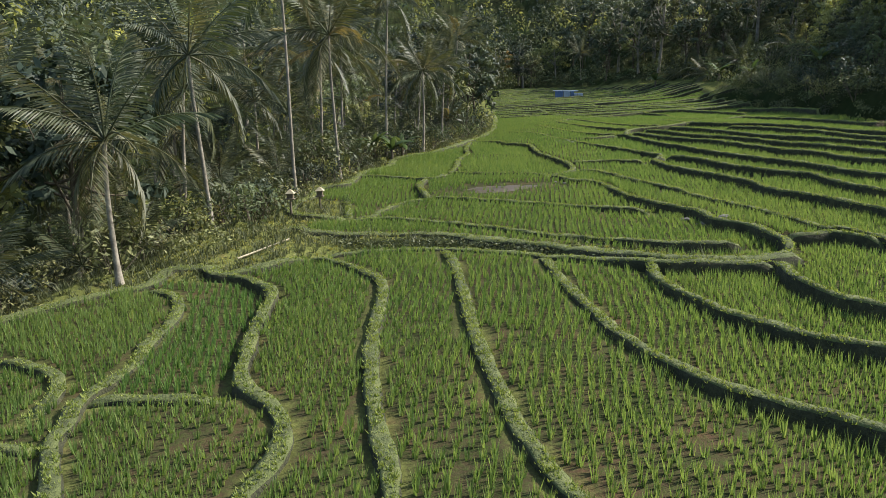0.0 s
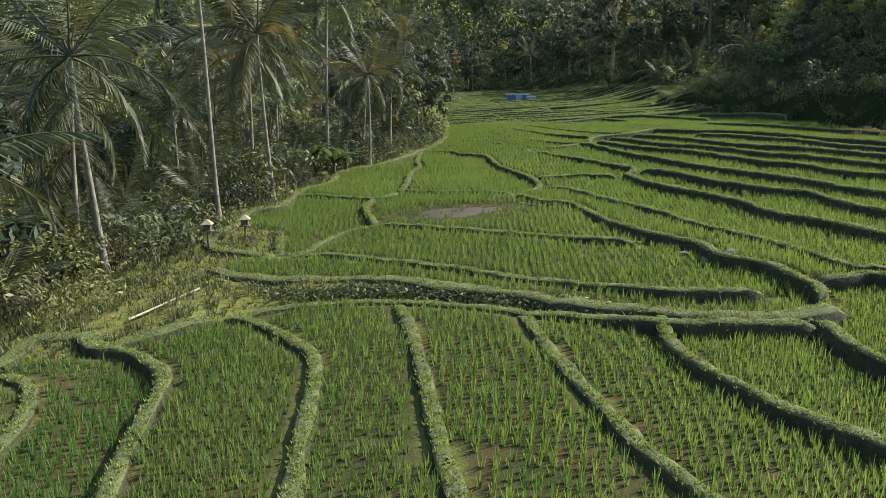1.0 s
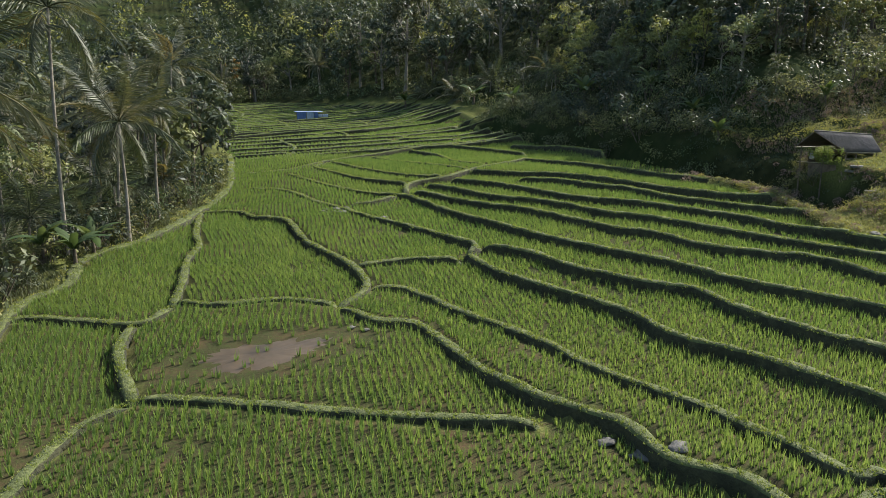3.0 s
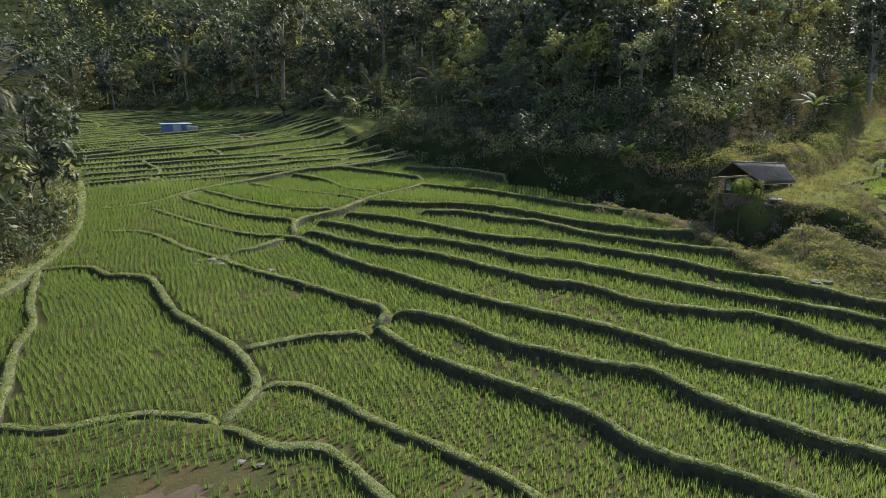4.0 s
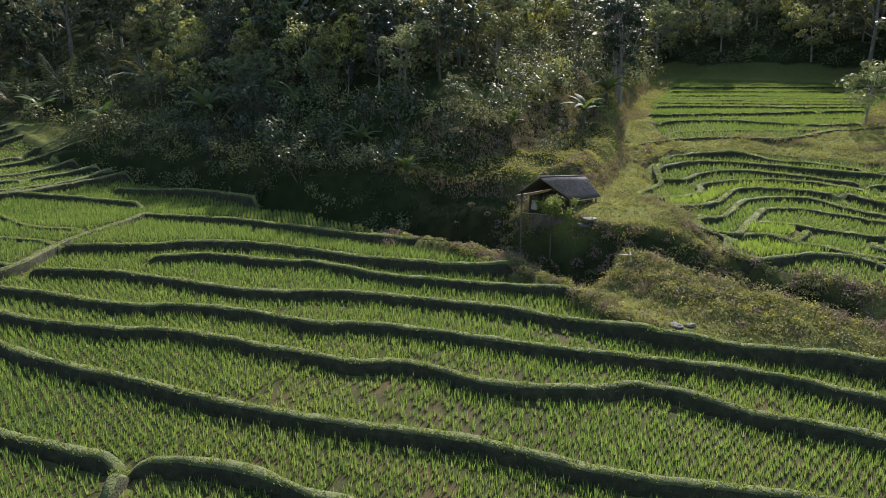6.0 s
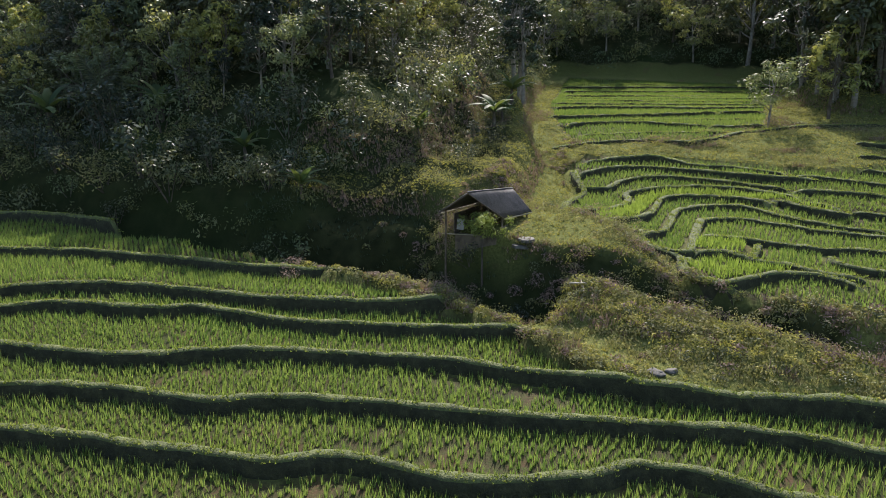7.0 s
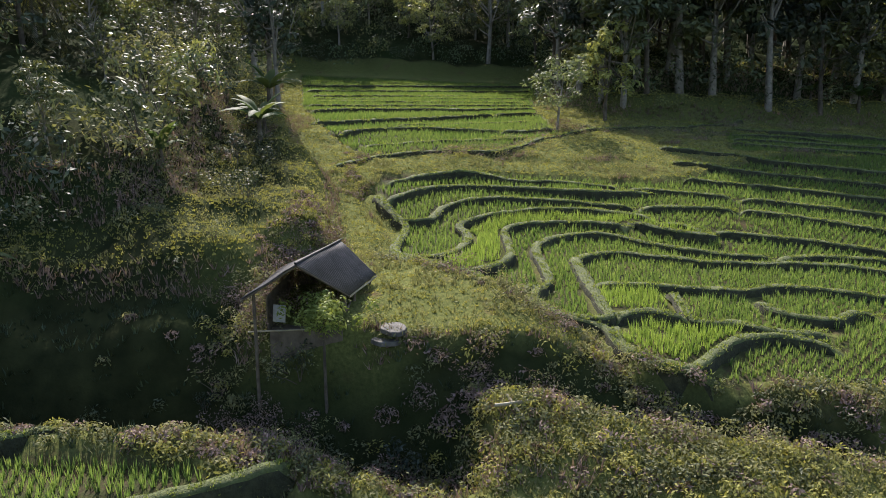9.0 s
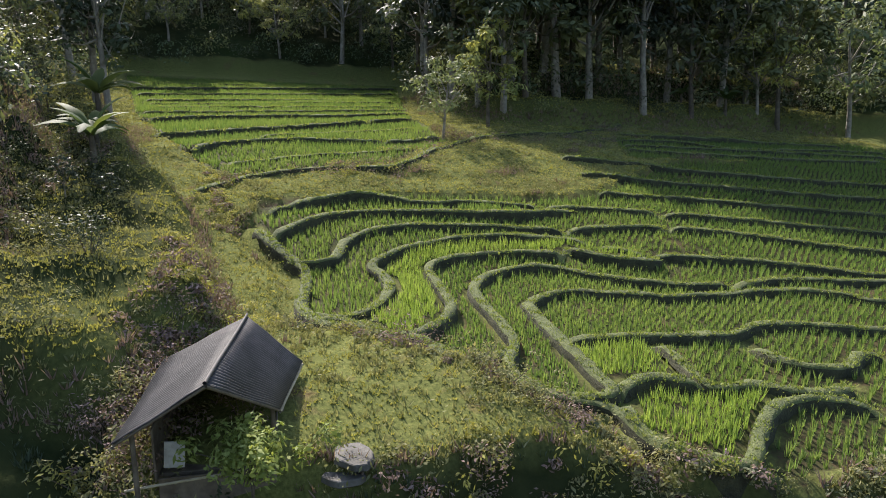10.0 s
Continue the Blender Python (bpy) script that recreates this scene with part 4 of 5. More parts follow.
def shrub_meshes(seed, tall, wide, count, leaf, material):
    r = np.random.default_rng(seed)
    cs = np.stack([r.normal(0, wide * 0.45, 9), r.normal(0, wide * 0.45, 9), r.uniform(0.25, 1, 9) * tall], 1)
    us = [shell(count // 9, r) for c in cs]
    pts = np.concatenate([c + u * wide * 0.42 * r.uniform(0.5, 1.05, (len(u), 1)) for c, u in zip(cs, us)])
    pts[:, 2] = np.abs(pts[:, 2])
    v, f = laid_leaves(pts, np.concatenate(us) + np.array([0, 0, 0.5]), leaf, r, 0.55)
    stems = joined([tube([(0, 0, -0.3), c * np.array([0.6, 0.6, 0.5]), c], [0.03, 0.02, 0.008], 4) for c in cs[:6]])
    return mesh_np("stem", *stems, M_BARK_DARK), mesh_np("foliage", v, f, material)


SHRUBS = [shrub_meshes(200 + k, *a) for k, a in enumerate([(1.3, 1.1, 340, 0.092, M_LEAF_DEEP), (1.0, 1.2, 330, 0.075, M_WEED), (1.8, 1.3, 320, 0.11, M_LEAF), (1.5, 1.2, 310, 0.095, M_LEAF_PALE), (2.4, 1.5, 340, 0.135, M_LEAF), (0.8, 1.0, 340, 0.06, M_DRY)])]
SHRUB_LABELS = ["dark green bush under the trees", "low weedy green bush on the bank", "tall dark green bush at the wood's edge", "light green bush at the wood's edge", "large leafy bush in the undergrowth", "dry brown bush on the bank"]


SHRUB_COUNT, UNDERGROWTH = [0], {}


def shrub(x, y, kind, scale, turn):
    """The nearest are single shrubs; past three hundred they merge into the undergrowth."""
    m = Matrix.Translation((x, y, float(height(x, y)) - 0.08)) @ Matrix.Rotation(turn, 4, "Z") @ Matrix.Scale(scale, 4)
    SHRUB_COUNT[0] += 1
    if SHRUB_COUNT[0] > 290:
        UNDERGROWTH.setdefault(kind, []).append(m)
        return
    root = new("shrub")
    root.matrix_basis = m
    tagged(root, SHRUB_LABELS[kind], "shrub", "undergrowth shrubs")
    part("stem", SHRUBS[kind][0], root)
    part("foliage", SHRUBS[kind][1], root)


def build_undergrowth():
    for kind, places in UNDERGROWTH.items():
        me = SHRUBS[kind][1]
        co = np.zeros(len(me.vertices) * 3, np.float32)
        me.vertices.foreach_get("co", co)
        co = co.reshape(-1, 3)
        co = co.reshape(-1, 4, 3)[::2].reshape(-1, 3)
        V = np.concatenate([co @ np.array(m.to_3x3()).T + np.array(m.translation) for m in places])
        tagged(new("undergrowth", mesh_np("undergrowth", V, np.arange(len(V)).reshape(-1, 4), me.materials[0])), "leafy undergrowth below the trees", "undergrowth", kind="stuff")


def banana_leaf_mesh(r):
    """A long paddle leaf along +x, bent over its midrib, with torn edges."""
    n = 9
    t = np.linspace(0, 1, n)
    x, z = 1.9 * t, 0.75 * t - 1.25 * t ** 2.3
    w = 0.27 * np.sin(math.pi * np.clip(0.08 + 0.9 * t, 0, 1)) ** 0.7
    V = []
    for side in (-1, 0, 1):
        V.append(np.stack([x, side * w * (r.uniform(0.75, 1.1, n) if side else 1), z - abs(side) * w * 0.45], 1))
    V = np.concatenate(V)
    F = [(s * n + i, s * n + i + 1, (s + 1) * n + i + 1, (s + 1) * n + i) for s in (0, 1) for i in range(n - 1)]
    return mesh_np("leaf", V, F, M_BANANA, True)


BANANA_LEAVES = [banana_leaf_mesh(np.random.default_rng(300 + k)) for k in range(3)]
v, f = tube([(0, 0, -0.2), (0.03, 0, 0.5), (0, 0.03, 1.0)], [0.13, 0.11, 0.07], 8)
BANANA_STEM = mesh_np("stem", v, f, M_BARK_DARK, True)


def banana(x, y, scale, r):
    root = new("banana_plant")
    root.matrix_basis = Matrix.Translation((x, y, float(height(x, y)))) @ Matrix.Scale(scale, 4)
    tagged(root, "banana plant with broad pale green torn leaves", "banana plant", "banana plants at the wood's edge")
    part("stem", BANANA_STEM, root)
    for k in range(8):
        ob = part("leaf", BANANA_LEAVES[k % 3], root)
        ob.matrix_local = Matrix.Translation((0, 0, 0.95)) @ Matrix.Rotation(2.4 * k + r.uniform(-0.3, 0.3), 4, "Z") @ Matrix.Rotation(-radians(r.uniform(10, 65)), 4, "Y") @ Matrix.Scale(r.uniform(0.75, 1.05), 4)


# ---- palms that stand along the western edge
for x, y, h, lean, size in ((-11.2, 24.7, 5.2, (-0.35, 0.5), 1.0), (-17.0, 27.6, 6.4, (-0.8, 0.3), 1.0), (-15.8, 30.8, 4.2, (-0.4, 0.2), 0.95), (-10.1, 32.2, 8.0, (-0.7, 0.6), 1.05), (-16.8, 43.5, 7.0, (-0.3, 0.0), 1.0),
                            (-8.2, 42.2, 13.2, (-0.5, 0.3), 1.0), (-6.1, 46.6, 9.4, (-0.5, 0.4), 1.1), (-3.8, 56.8, 12.4, (0.2, 0.3), 1.05), (-0.9, 58.7, 6.8, (0.1, 0.2), 0.85), (0.7, 63.0, 7.0, (0.1, 0.3), 0.85), (-7.2, 56.0, 11.0, (0.3, -0.2), 1.0),
                            (-13.0, 36.5, 7.2, (0.5, 0.1), 0.95), (-20.5, 33.0, 8.0, (0.3, 0.2), 1.05), (-12.0, 49.5, 6.2, (-0.4, 0.3), 1.0)):
    palm(x, y, h, lean, size)

for x, y, h, size in ((-13.5, 26.5, 0.8, 0.6), (-12.2, 29.0, 1.2, 0.65), (-14.5, 33.5, 1.6, 0.7), (-11.5, 36.0, 1.0, 0.6), (-9.8, 38.2, 0.7, 0.55), (-12.5, 41.0, 2.0, 0.7), (-9.6, 44.6, 1.4, 0.65), (-10.5, 47.8, 2.2, 0.7), (-7.6, 50.0, 0.9, 0.6), (-8.8, 52.6, 2.6, 0.75), (-6.2, 54.0, 1.2, 0.6), (-5.6, 58.5, 2.4, 0.7), (-3.4, 60.5, 1.4, 0.65), (-1.6, 63.0, 2.8, 0.75), (-18.0, 38.0, 2.4, 0.8), (-15.5, 47.0, 3.0, 0.8), (1.2, 69.0, 2.2, 0.7), (-14.8, 23.0, 1.2, 0.65)):
    palm(x, y, h, (0.05, 0.05), size)

for x, y, h, size in ((46.5, 80.7, 1.6, 0.85), (44.6, 118.0, 0.8, 0.95), (46.2, 124.5, 1.0, 1.0), (44.0, 129.5, 0.8, 0.9), (48.5, 116.0, 1.6, 1.0), (49.0, 100.0, 2.2, 0.9), (57.0, 66.0, 2.4, 0.9)):
    palm(x, y, h, (0.05, 0.05), size)

# ---- woods: scattered by seed, thicker near the valley's rim
r_wood = np.random.default_rng(77)


def scatter(n, box, near, far, gap, r, taken, test=None):
    """Spots outside the valley, between two distances of its rim and some way apart."""
    x, y = r.uniform(box[0], box[1], n * 60), r.uniform(box[2], box[3], n * 60)
    d = np.where(inside(VALLEY, x, y), -1, distance(VALLEY, x, y, True))
    ok = (d > near) & (d < far)
    if test is not None:
        ok &= test(x, y)
    res = []
    for a, b in zip(x[ok], y[ok]):
        if all((a - p) ** 2 + (b - q) ** 2 > gap * gap for p, q in taken):
            taken.append((a, b))
            res.append((a, b))
            if len(res) == n:
                break
    return res


def clear_of_lone_tree(x, y):
    """Leaves open ground before the sunlit tree at the far corner and a gap towards the sun behind it."""
    return ~((x < 79) & (y < 13)) & ~((x < 112) & (np.abs(y - 4.0 - 0.287 * (x - 78.6)) < 5.0))


TALL = (8.5, 11, 7.0, 12.5, 9.5, 8.0, 9.0)
TAKEN = []
for x, y in scatter(36, (-55, 3, 8, 100), 2.5, 38, 3.0, r_wood, TAKEN):
    palm(x, y, r_wood.uniform(4.5, 11), tuple(r_wood.uniform(-0.7, 0.7, 2)), r_wood.uniform(0.8, 1.1), r_wood, 0.09)
for x, y in scatter(62, (-52, 9, 10, 175), 3.0, 34, 3.4, r_wood, TAKEN):
    tree(x, y, int(r_wood.choice([0, 1, 2, 3, 4, 5])), r_wood.uniform(0.7, 1.1), r_wood.uniform(0, 6.3))
for x, y in scatter(42, (-4, 58, 125, 225), 1.5, 30, 3.6, r_wood, TAKEN):
    tree(x, y, int(r_wood.choice([0, 1, 2, 3, 4, 5, 6], p=[.2, .2, .12, .2, .15, .08, .05])), r_wood.uniform(0.9, 1.5), r_wood.uniform(0, 6.3))
for x, y in scatter(98, (36, 105, 48, 140), 4.5, 32, 2.7, r_wood, TAKEN, lambda x, y: ~((x < 52) & (y < 59))):
    kind = int(r_wood.choice([0, 1, 2, 3, 4, 5, 6], p=[.12, .22, .22, .08, .16, .14, .06]))
    d = float(distance(VALLEY, np.array([x]), np.array([y]), True)[0])
    low = max(1.8, 0.5 * d - 1.0) if x < 66 else 0.7 * d + 1.0
    tree(x, y, kind, min(r_wood.uniform(0.75, 1.3), low * r_wood.uniform(0.75, 1.1) / TALL[kind]), r_wood.uniform(0, 6.3))
for x, y in scatter(46, (44, 60, 63, 98), 10, 27, 2.4, r_wood, TAKEN):
    kind = int(r_wood.choice([1, 2, 4, 5]))
    d = float(distance(VALLEY, np.array([x]), np.array([y]), True)[0])
    tree(x, y, kind, (0.52 * d - 0.8) * r_wood.uniform(0.85, 1.1) / TALL[kind], r_wood.uniform(0, 6.3))
for x, y in scatter(42, (75, 96, 8, 44), 0.8, 13, 2.6, r_wood, TAKEN, clear_of_lone_tree):
    tree(x, y, int(r_wood.choice([0, 1, 3, 4])), r_wood.uniform(1.05, 1.45), r_wood.uniform(0, 6.3))
for x, y in scatter(36, (75, 140, -30, 70), 2.5, 34, 3.6, r_wood, TAKEN, clear_of_lone_tree):
    tree(x, y, int(r_wood.choice([0, 1, 2, 3, 4, 5], p=[.2, .2, .15, .2, .15, .1])), r_wood.uniform(0.75, 1.25), r_wood.uniform(0, 6.3))
for x, y in scatter(14, (40, 130, 30, 150), 12.0, 40, 4.5, r_wood, TAKEN):
    palm(x, y, r_wood.uniform(4, 8), tuple(r_wood.uniform(-0.6, 0.6, 2)), r_wood.uniform(0.8, 1.05), r_wood, 0.05)
for x, y in scatter(10, (0, 60, 150, 220), 2.0, 30, 4.5, r_wood, TAKEN):
    palm(x, y, r_wood.uniform(5, 9), tuple(r_wood.uniform(-0.6, 0.6, 2)), r_wood.uniform(0.9, 1.1), r_wood, 0.1)
for x, y, kind, s in ((66.6, 56.6, 3, 0.72), (68.2, 57.4, 3, 0.78), (73.5, 60.0, 3, 0.9), (71.0, 38.2, 2, 0.72), (76.0, 34.0, 5, 0.9), (79.5, 11.0, 2, 1.0), (78.6, 3.4, 2, 1.55), (3.2, 74.0, 4, 0.95), (1.5, 71.0, 1, 0.8), (4.6, 80.0, 0, 0.95)):
    tree(x, y, kind, s, r_wood.uniform(0, 6.3))

for x, y in scatter(40, (100, 150, 18, 90), 1.0, 26, 3.0, r_wood, TAKEN):
    tree(x, y, int(r_wood.choice([1, 2, 4, 5, 5, 2])), r_wood.uniform(0.7, 1.15), r_wood.uniform(0, 6.3))

TAKEN_LOW = []
for x, y in scatter(110, (-22, 8, 14, 80), 0.3, 5, 1.1, r_wood, TAKEN_LOW):
    shrub(x, y, int(r_wood.choice([0, 1, 2, 3, 4], p=[.25, .25, .2, .15, .15])), r_wood.uniform(0.7, 1.4), r_wood.uniform(0, 6.3))


def off_ridge(x, y):
    return ~((x > 37.5) & (y < 58) & (distance(VALLEY, x, y, True) < 7.0))


for x, y in scatter(70, (36, 70, 48, 90), 0.6, 9, 1.5, r_wood, TAKEN_LOW, off_ridge):
    shrub(x, y, int(r_wood.choice([0, 1, 2, 3, 4], p=[.3, .2, .25, .1, .15])), r_wood.uniform(0.8, 1.5), r_wood.uniform(0, 6.3))
for x, y, s in ((40.5, 59.2, 0.8), (45.5, 74.0, 1.1), (47.5, 76.5, 1.2), (43.0, 65.0, 0.9), (55.5, 54.6, 1.0), (58.5, 55.2, 0.9), (62.5, 56.0, 1.1), (-4.6, 55.0, 1.0), (-2.5, 56.2, 0.9), (5.2, 83.5, 0.9), (80.5, 17.0, 0.8), (41.5, 95.0, 1.3), (43.5, 111.0, 1.4), (39.0, 128.0, 1.3), (44.2, 83.5, 1.4), (79.6, 13.6, 1.2), (47.4, 56.0, 0.75), (-3.2, 54.4, 0.9), (46.5, 121.5, 1.6)):
    banana(x, y, s, r_wood)



def more_undergrowth():
    for x, y, q in ((-8.6, 27.2, 0.5), (-8.0, 28.6, 0.6), (-7.2, 29.8, 0.55), (-6.6, 30.9, 0.5), (-8.9, 30.2, 0.8), (-9.2, 28.6, 0.9), (-5.6, 30.0, 0.4), (-5.2, 29.3, 0.4), (-9.6, 26.4, 0.7), (-6.2, 34.2, 0.5), (-5.2, 35.4, 0.45), (-6.6, 37.6, 0.6), (-4.6, 37.2, 0.4)):
        shrub(x, y, int(r_wood.choice([0, 1, 2])), q, r_wood.uniform(0, 6.3))
    for x, y in scatter(110, (36, 46, 49, 98), 0.2, 5.5, 0.9, r_wood, TAKEN_LOW, off_ridge):
        shrub(x, y, int(r_wood.choice([0, 2, 4, 3], p=[.35, .3, .25, .1])), r_wood.uniform(0.5, 0.95), r_wood.uniform(0, 6.3))
    for x, y in scatter(200, (34, 110, 48, 150), 0.8, 20, 1.4, r_wood, TAKEN_LOW, off_ridge):
        shrub(x, y, int(r_wood.choice([0, 1, 2, 3, 4], p=[.3, .15, .25, .15, .15])), r_wood.uniform(0.8, 1.6), r_wood.uniform(0, 6.3))
    for x, y in scatter(100, (70, 125, -20, 70), 0.5, 14, 1.6, r_wood, TAKEN_LOW):
        shrub(x, y, int(r_wood.choice([0, 1, 2, 3, 4], p=[.2, .2, .2, .25, .15])), r_wood.uniform(0.8, 1.7), r_wood.uniform(0, 6.3))
    for x, y in scatter(60, (75, 100, -10, 66), 0.2, 7, 1.3, r_wood, TAKEN_LOW):
        shrub(x, y, int(r_wood.choice([0, 2, 4])), r_wood.uniform(1.0, 2.0), r_wood.uniform(0, 6.3))
    for x, y in scatter(120, (98, 135, 20, 80), 0.3, 18, 1.5, r_wood, TAKEN_LOW):
        shrub(x, y, int(r_wood.choice([0, 2, 3, 4, 3])), r_wood.uniform(1.2, 2.4), r_wood.uniform(0, 6.3))
    for x, y in scatter(60, (0, 50, 120, 200), 0.3, 9, 1.8, r_wood, TAKEN_LOW):
        shrub(x, y, int(r_wood.choice([0, 2, 3, 4])), r_wood.uniform(1.2, 2.4), r_wood.uniform(0, 6.3))
    for x, y in scatter(90, (-45, 10, 10, 150), 3, 18, 1.7, r_wood, TAKEN_LOW):
        shrub(x, y, int(r_wood.choice([0, 2, 3, 4])), r_wood.uniform(0.9, 1.8), r_wood.uniform(0, 6.3))


def far_woods():
    """Closed forest on the hills beyond, too far to tell tree from tree."""
    r = np.random.default_rng(88)
    x, y = r.uniform(-330, 380, 60000), r.uniform(-160, 460, 60000)
    d = np.where(inside(VALLEY, x, y), -1, distance(VALLEY, x, y, True))
    ok = (d > 17) & (d < 210) & (r.uniform(size=len(x)) < np.interp(d, (16, 24, 60, 110, 210), (0.6, 1.0, 0.7, 0.2, 0.08)))
    x, y, d = x[ok][:4200], y[ok][:4200], d[ok][:4200]
    z = wild(x, y)
    heaps = {}
    for a, b, c, q in zip(x, y, z, d):
        tall, wide = r.uniform(4.5, 10), r.uniform(1.8, 3.4)
        n = 50 if q < 90 else 28
        u = shell(n, r, 0.5)
        k = r.uniform(0.7, 1.0, n)[:, None] * (1 + 0.25 * np.sin(5 * u[:, :1] + 4 * u[:, 1:2] + a))
        p = np.column_stack([a + (u * k)[:, 0] * wide, b + (u * k)[:, 1] * wide, c + tall * 0.6 + (u * k)[:, 2] * tall * 0.45])
        heaps.setdefault(int(r.choice(3, p=[0.52, 0.38, 0.10])), []).append((p, u, np.full(n, 0.5 if q < 90 else 0.9)))
    for kind, heap in heaps.items():
        p, u, size = (np.concatenate(q) for q in zip(*heap))
        v, f = laid_leaves(p, u + np.array([0, 0, 0.5]), size, r)
        mat, label = ((M_LEAF, "green closed forest on the far hills"), (M_LEAF_DEEP, "dark green closed forest on the far hills"), (M_LEAF_PALE, "pale green trees of the forest on the far hills"))[kind]
        tagged(new("far_woods", mesh_np("far_woods", v, f, mat)), label, "forest", kind="stuff")


far_woods()


# ---------------------------------------------------------------- open ground: grass and weeds
def open_growth():
    r = np.random.default_rng(99)
    x, y = r.uniform(30, 92, 180000), r.uniform(4, 62, 180000)
    d = np.where(inside(VALLEY, x, y), 0, distance(VALLEY, x, y, True))
    ok = (field_at(x, y) < 1) & (d < 7.5) & (x > np.interp(y, (4, 27 * 1.5, 60), (34, 31.4, 36)))
    i, j = np.rint((x - GX[0]) / CELL).astype(int), np.rint((y - GY[0]) / CELL).astype(int)
    ok &= ~WALL[i, j]
    ok &= ~((np.abs(x - 40.8) < 1.7) & (np.abs(y - 48.9) < 1.3))
    x, y = x[ok], y[ok]
    e = 0.4
    steep = np.hypot(wild(x + e, y) - wild(x - e, y), wild(x, y + e) - wild(x, y - e)) / (2 * e)
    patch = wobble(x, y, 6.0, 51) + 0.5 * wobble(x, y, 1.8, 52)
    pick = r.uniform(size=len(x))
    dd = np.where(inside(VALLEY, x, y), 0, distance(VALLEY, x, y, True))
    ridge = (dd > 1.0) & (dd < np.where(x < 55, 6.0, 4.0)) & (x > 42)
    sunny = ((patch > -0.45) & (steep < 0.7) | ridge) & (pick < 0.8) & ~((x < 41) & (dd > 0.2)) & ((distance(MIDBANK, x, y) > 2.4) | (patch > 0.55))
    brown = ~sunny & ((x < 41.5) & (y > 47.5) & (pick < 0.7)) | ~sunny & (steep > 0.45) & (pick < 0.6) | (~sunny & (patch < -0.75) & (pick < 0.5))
    # in these hollows the weeds turn dark: shade put into the leaf colour
    hollow_shade = np.minimum(distance(RAVINE, x, y) / 1.3, distance(GULLY[:5], x, y)) < 1.1
    hollow_shade |= (x < 41.3) & (y > 51.0)
    sunny, brown = sunny & ~hollow_shade, brown & ~hollow_shade
    green = ~sunny & ~brown & ~hollow_shade
    for name, mask, mat, h, label in (("stream_weeds", hollow_shade & (pick < 0.25), M_LEAF_DEEP, (0.08, 0.3), "stream bed weeds with its shade put into their dark colour"), ("grass", sunny, M_YELLOW, (0.04, 0.11), "sunlit yellow-green grass on the open terrace"), ("weeds", green, M_WEED, (0.07, 0.22), "rank green weeds on the stream banks"), ("dry_weeds", brown, M_DRY, (0.12, 0.36), "dry brown weeds on the steep banks")):
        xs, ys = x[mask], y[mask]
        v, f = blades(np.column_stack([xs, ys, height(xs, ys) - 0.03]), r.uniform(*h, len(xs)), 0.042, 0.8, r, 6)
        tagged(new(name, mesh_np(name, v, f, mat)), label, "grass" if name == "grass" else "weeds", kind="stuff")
    # broad-leaved weeds among them
    few = (r.uniform(size=len(x)) < 0.24) & ~sunny & ~hollow_shade
    c = np.repeat(np.column_stack([x[few], y[few], height(x[few], y[few]) + 0.18]), 10, 0) + r.normal(size=(10 * few.sum(), 3)) * np.array([0.2, 0.2, 0.12])
    v, f = leaves(c, 0.045, r, 0.3)
    tagged(new("leafy_weeds", mesh_np("leafy_weeds", v, f, M_WEED)), "small leafy weeds covering the stream banks", "weeds", kind="stuff")


open_growth()


def west_growth():
    r = np.random.default_rng(101)
    x, y = r.uniform(-24, 12, 80000), r.uniform(8, 95, 80000)
    d = np.where(inside(VALLEY, x, y), 0, distance(VALLEY, x, y, True))
    i, j = np.clip(np.rint((x - GX[0]) / CELL).astype(int), 0, len(GX) - 1), np.rint((y - GY[0]) / CELL).astype(int)
    ok = (field_at(x, y) < 1) & (d < 7) & ~WALL[i, j] & (r.uniform(size=len(x)) < np.interp(d, (0, 2, 7), (1, 0.7, 0.25)))
    x, y, d = x[ok], y[ok], d[ok]
    sunny = (d < 0.4) & (r.uniform(size=len(x)) < 0.45) & (wobble(x, y, 3.0, 71) > -0.35)
    for name, mask, mat, h, label in (("grass", sunny, M_YELLOW, (0.07, 0.16), "short yellow-green grass on the field path"), ("weeds", ~sunny, M_WEED_SHADED, (0.08, 0.42), "tall weeds under the palms")):
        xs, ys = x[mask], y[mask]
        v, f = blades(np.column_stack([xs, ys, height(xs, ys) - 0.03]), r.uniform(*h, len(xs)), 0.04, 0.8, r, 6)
        tagged(new(name, mesh_np(name, v, f, mat)), label, "grass" if name == "grass" else "weeds", kind="stuff")
    # creepers on the bank below the long bund
    s = spline([(-5.0, 29.4), (-2.2, 28.3), (0.4, 28.0), (2.8, 26.7), (4.4, 25.8), (6.4, 24.6)], 0.05)
    n = 5200
    p = s[r.integers(0, len(s), n)] + r.normal(size=(n, 2)) * 0.28
    v, f = leaves(np.column_stack([p, base(p[:, 0], p[:, 1]) - 0.12 + r.uniform(-0.2, 0.16, n)]), 0.08, r, 0.3)
    tagged(new("creeping_weeds", mesh_np("creeping_weeds", v, f, M_LEAF)), "leafy creepers over the bank below the bund", "weeds", kind="stuff")


west_growth()


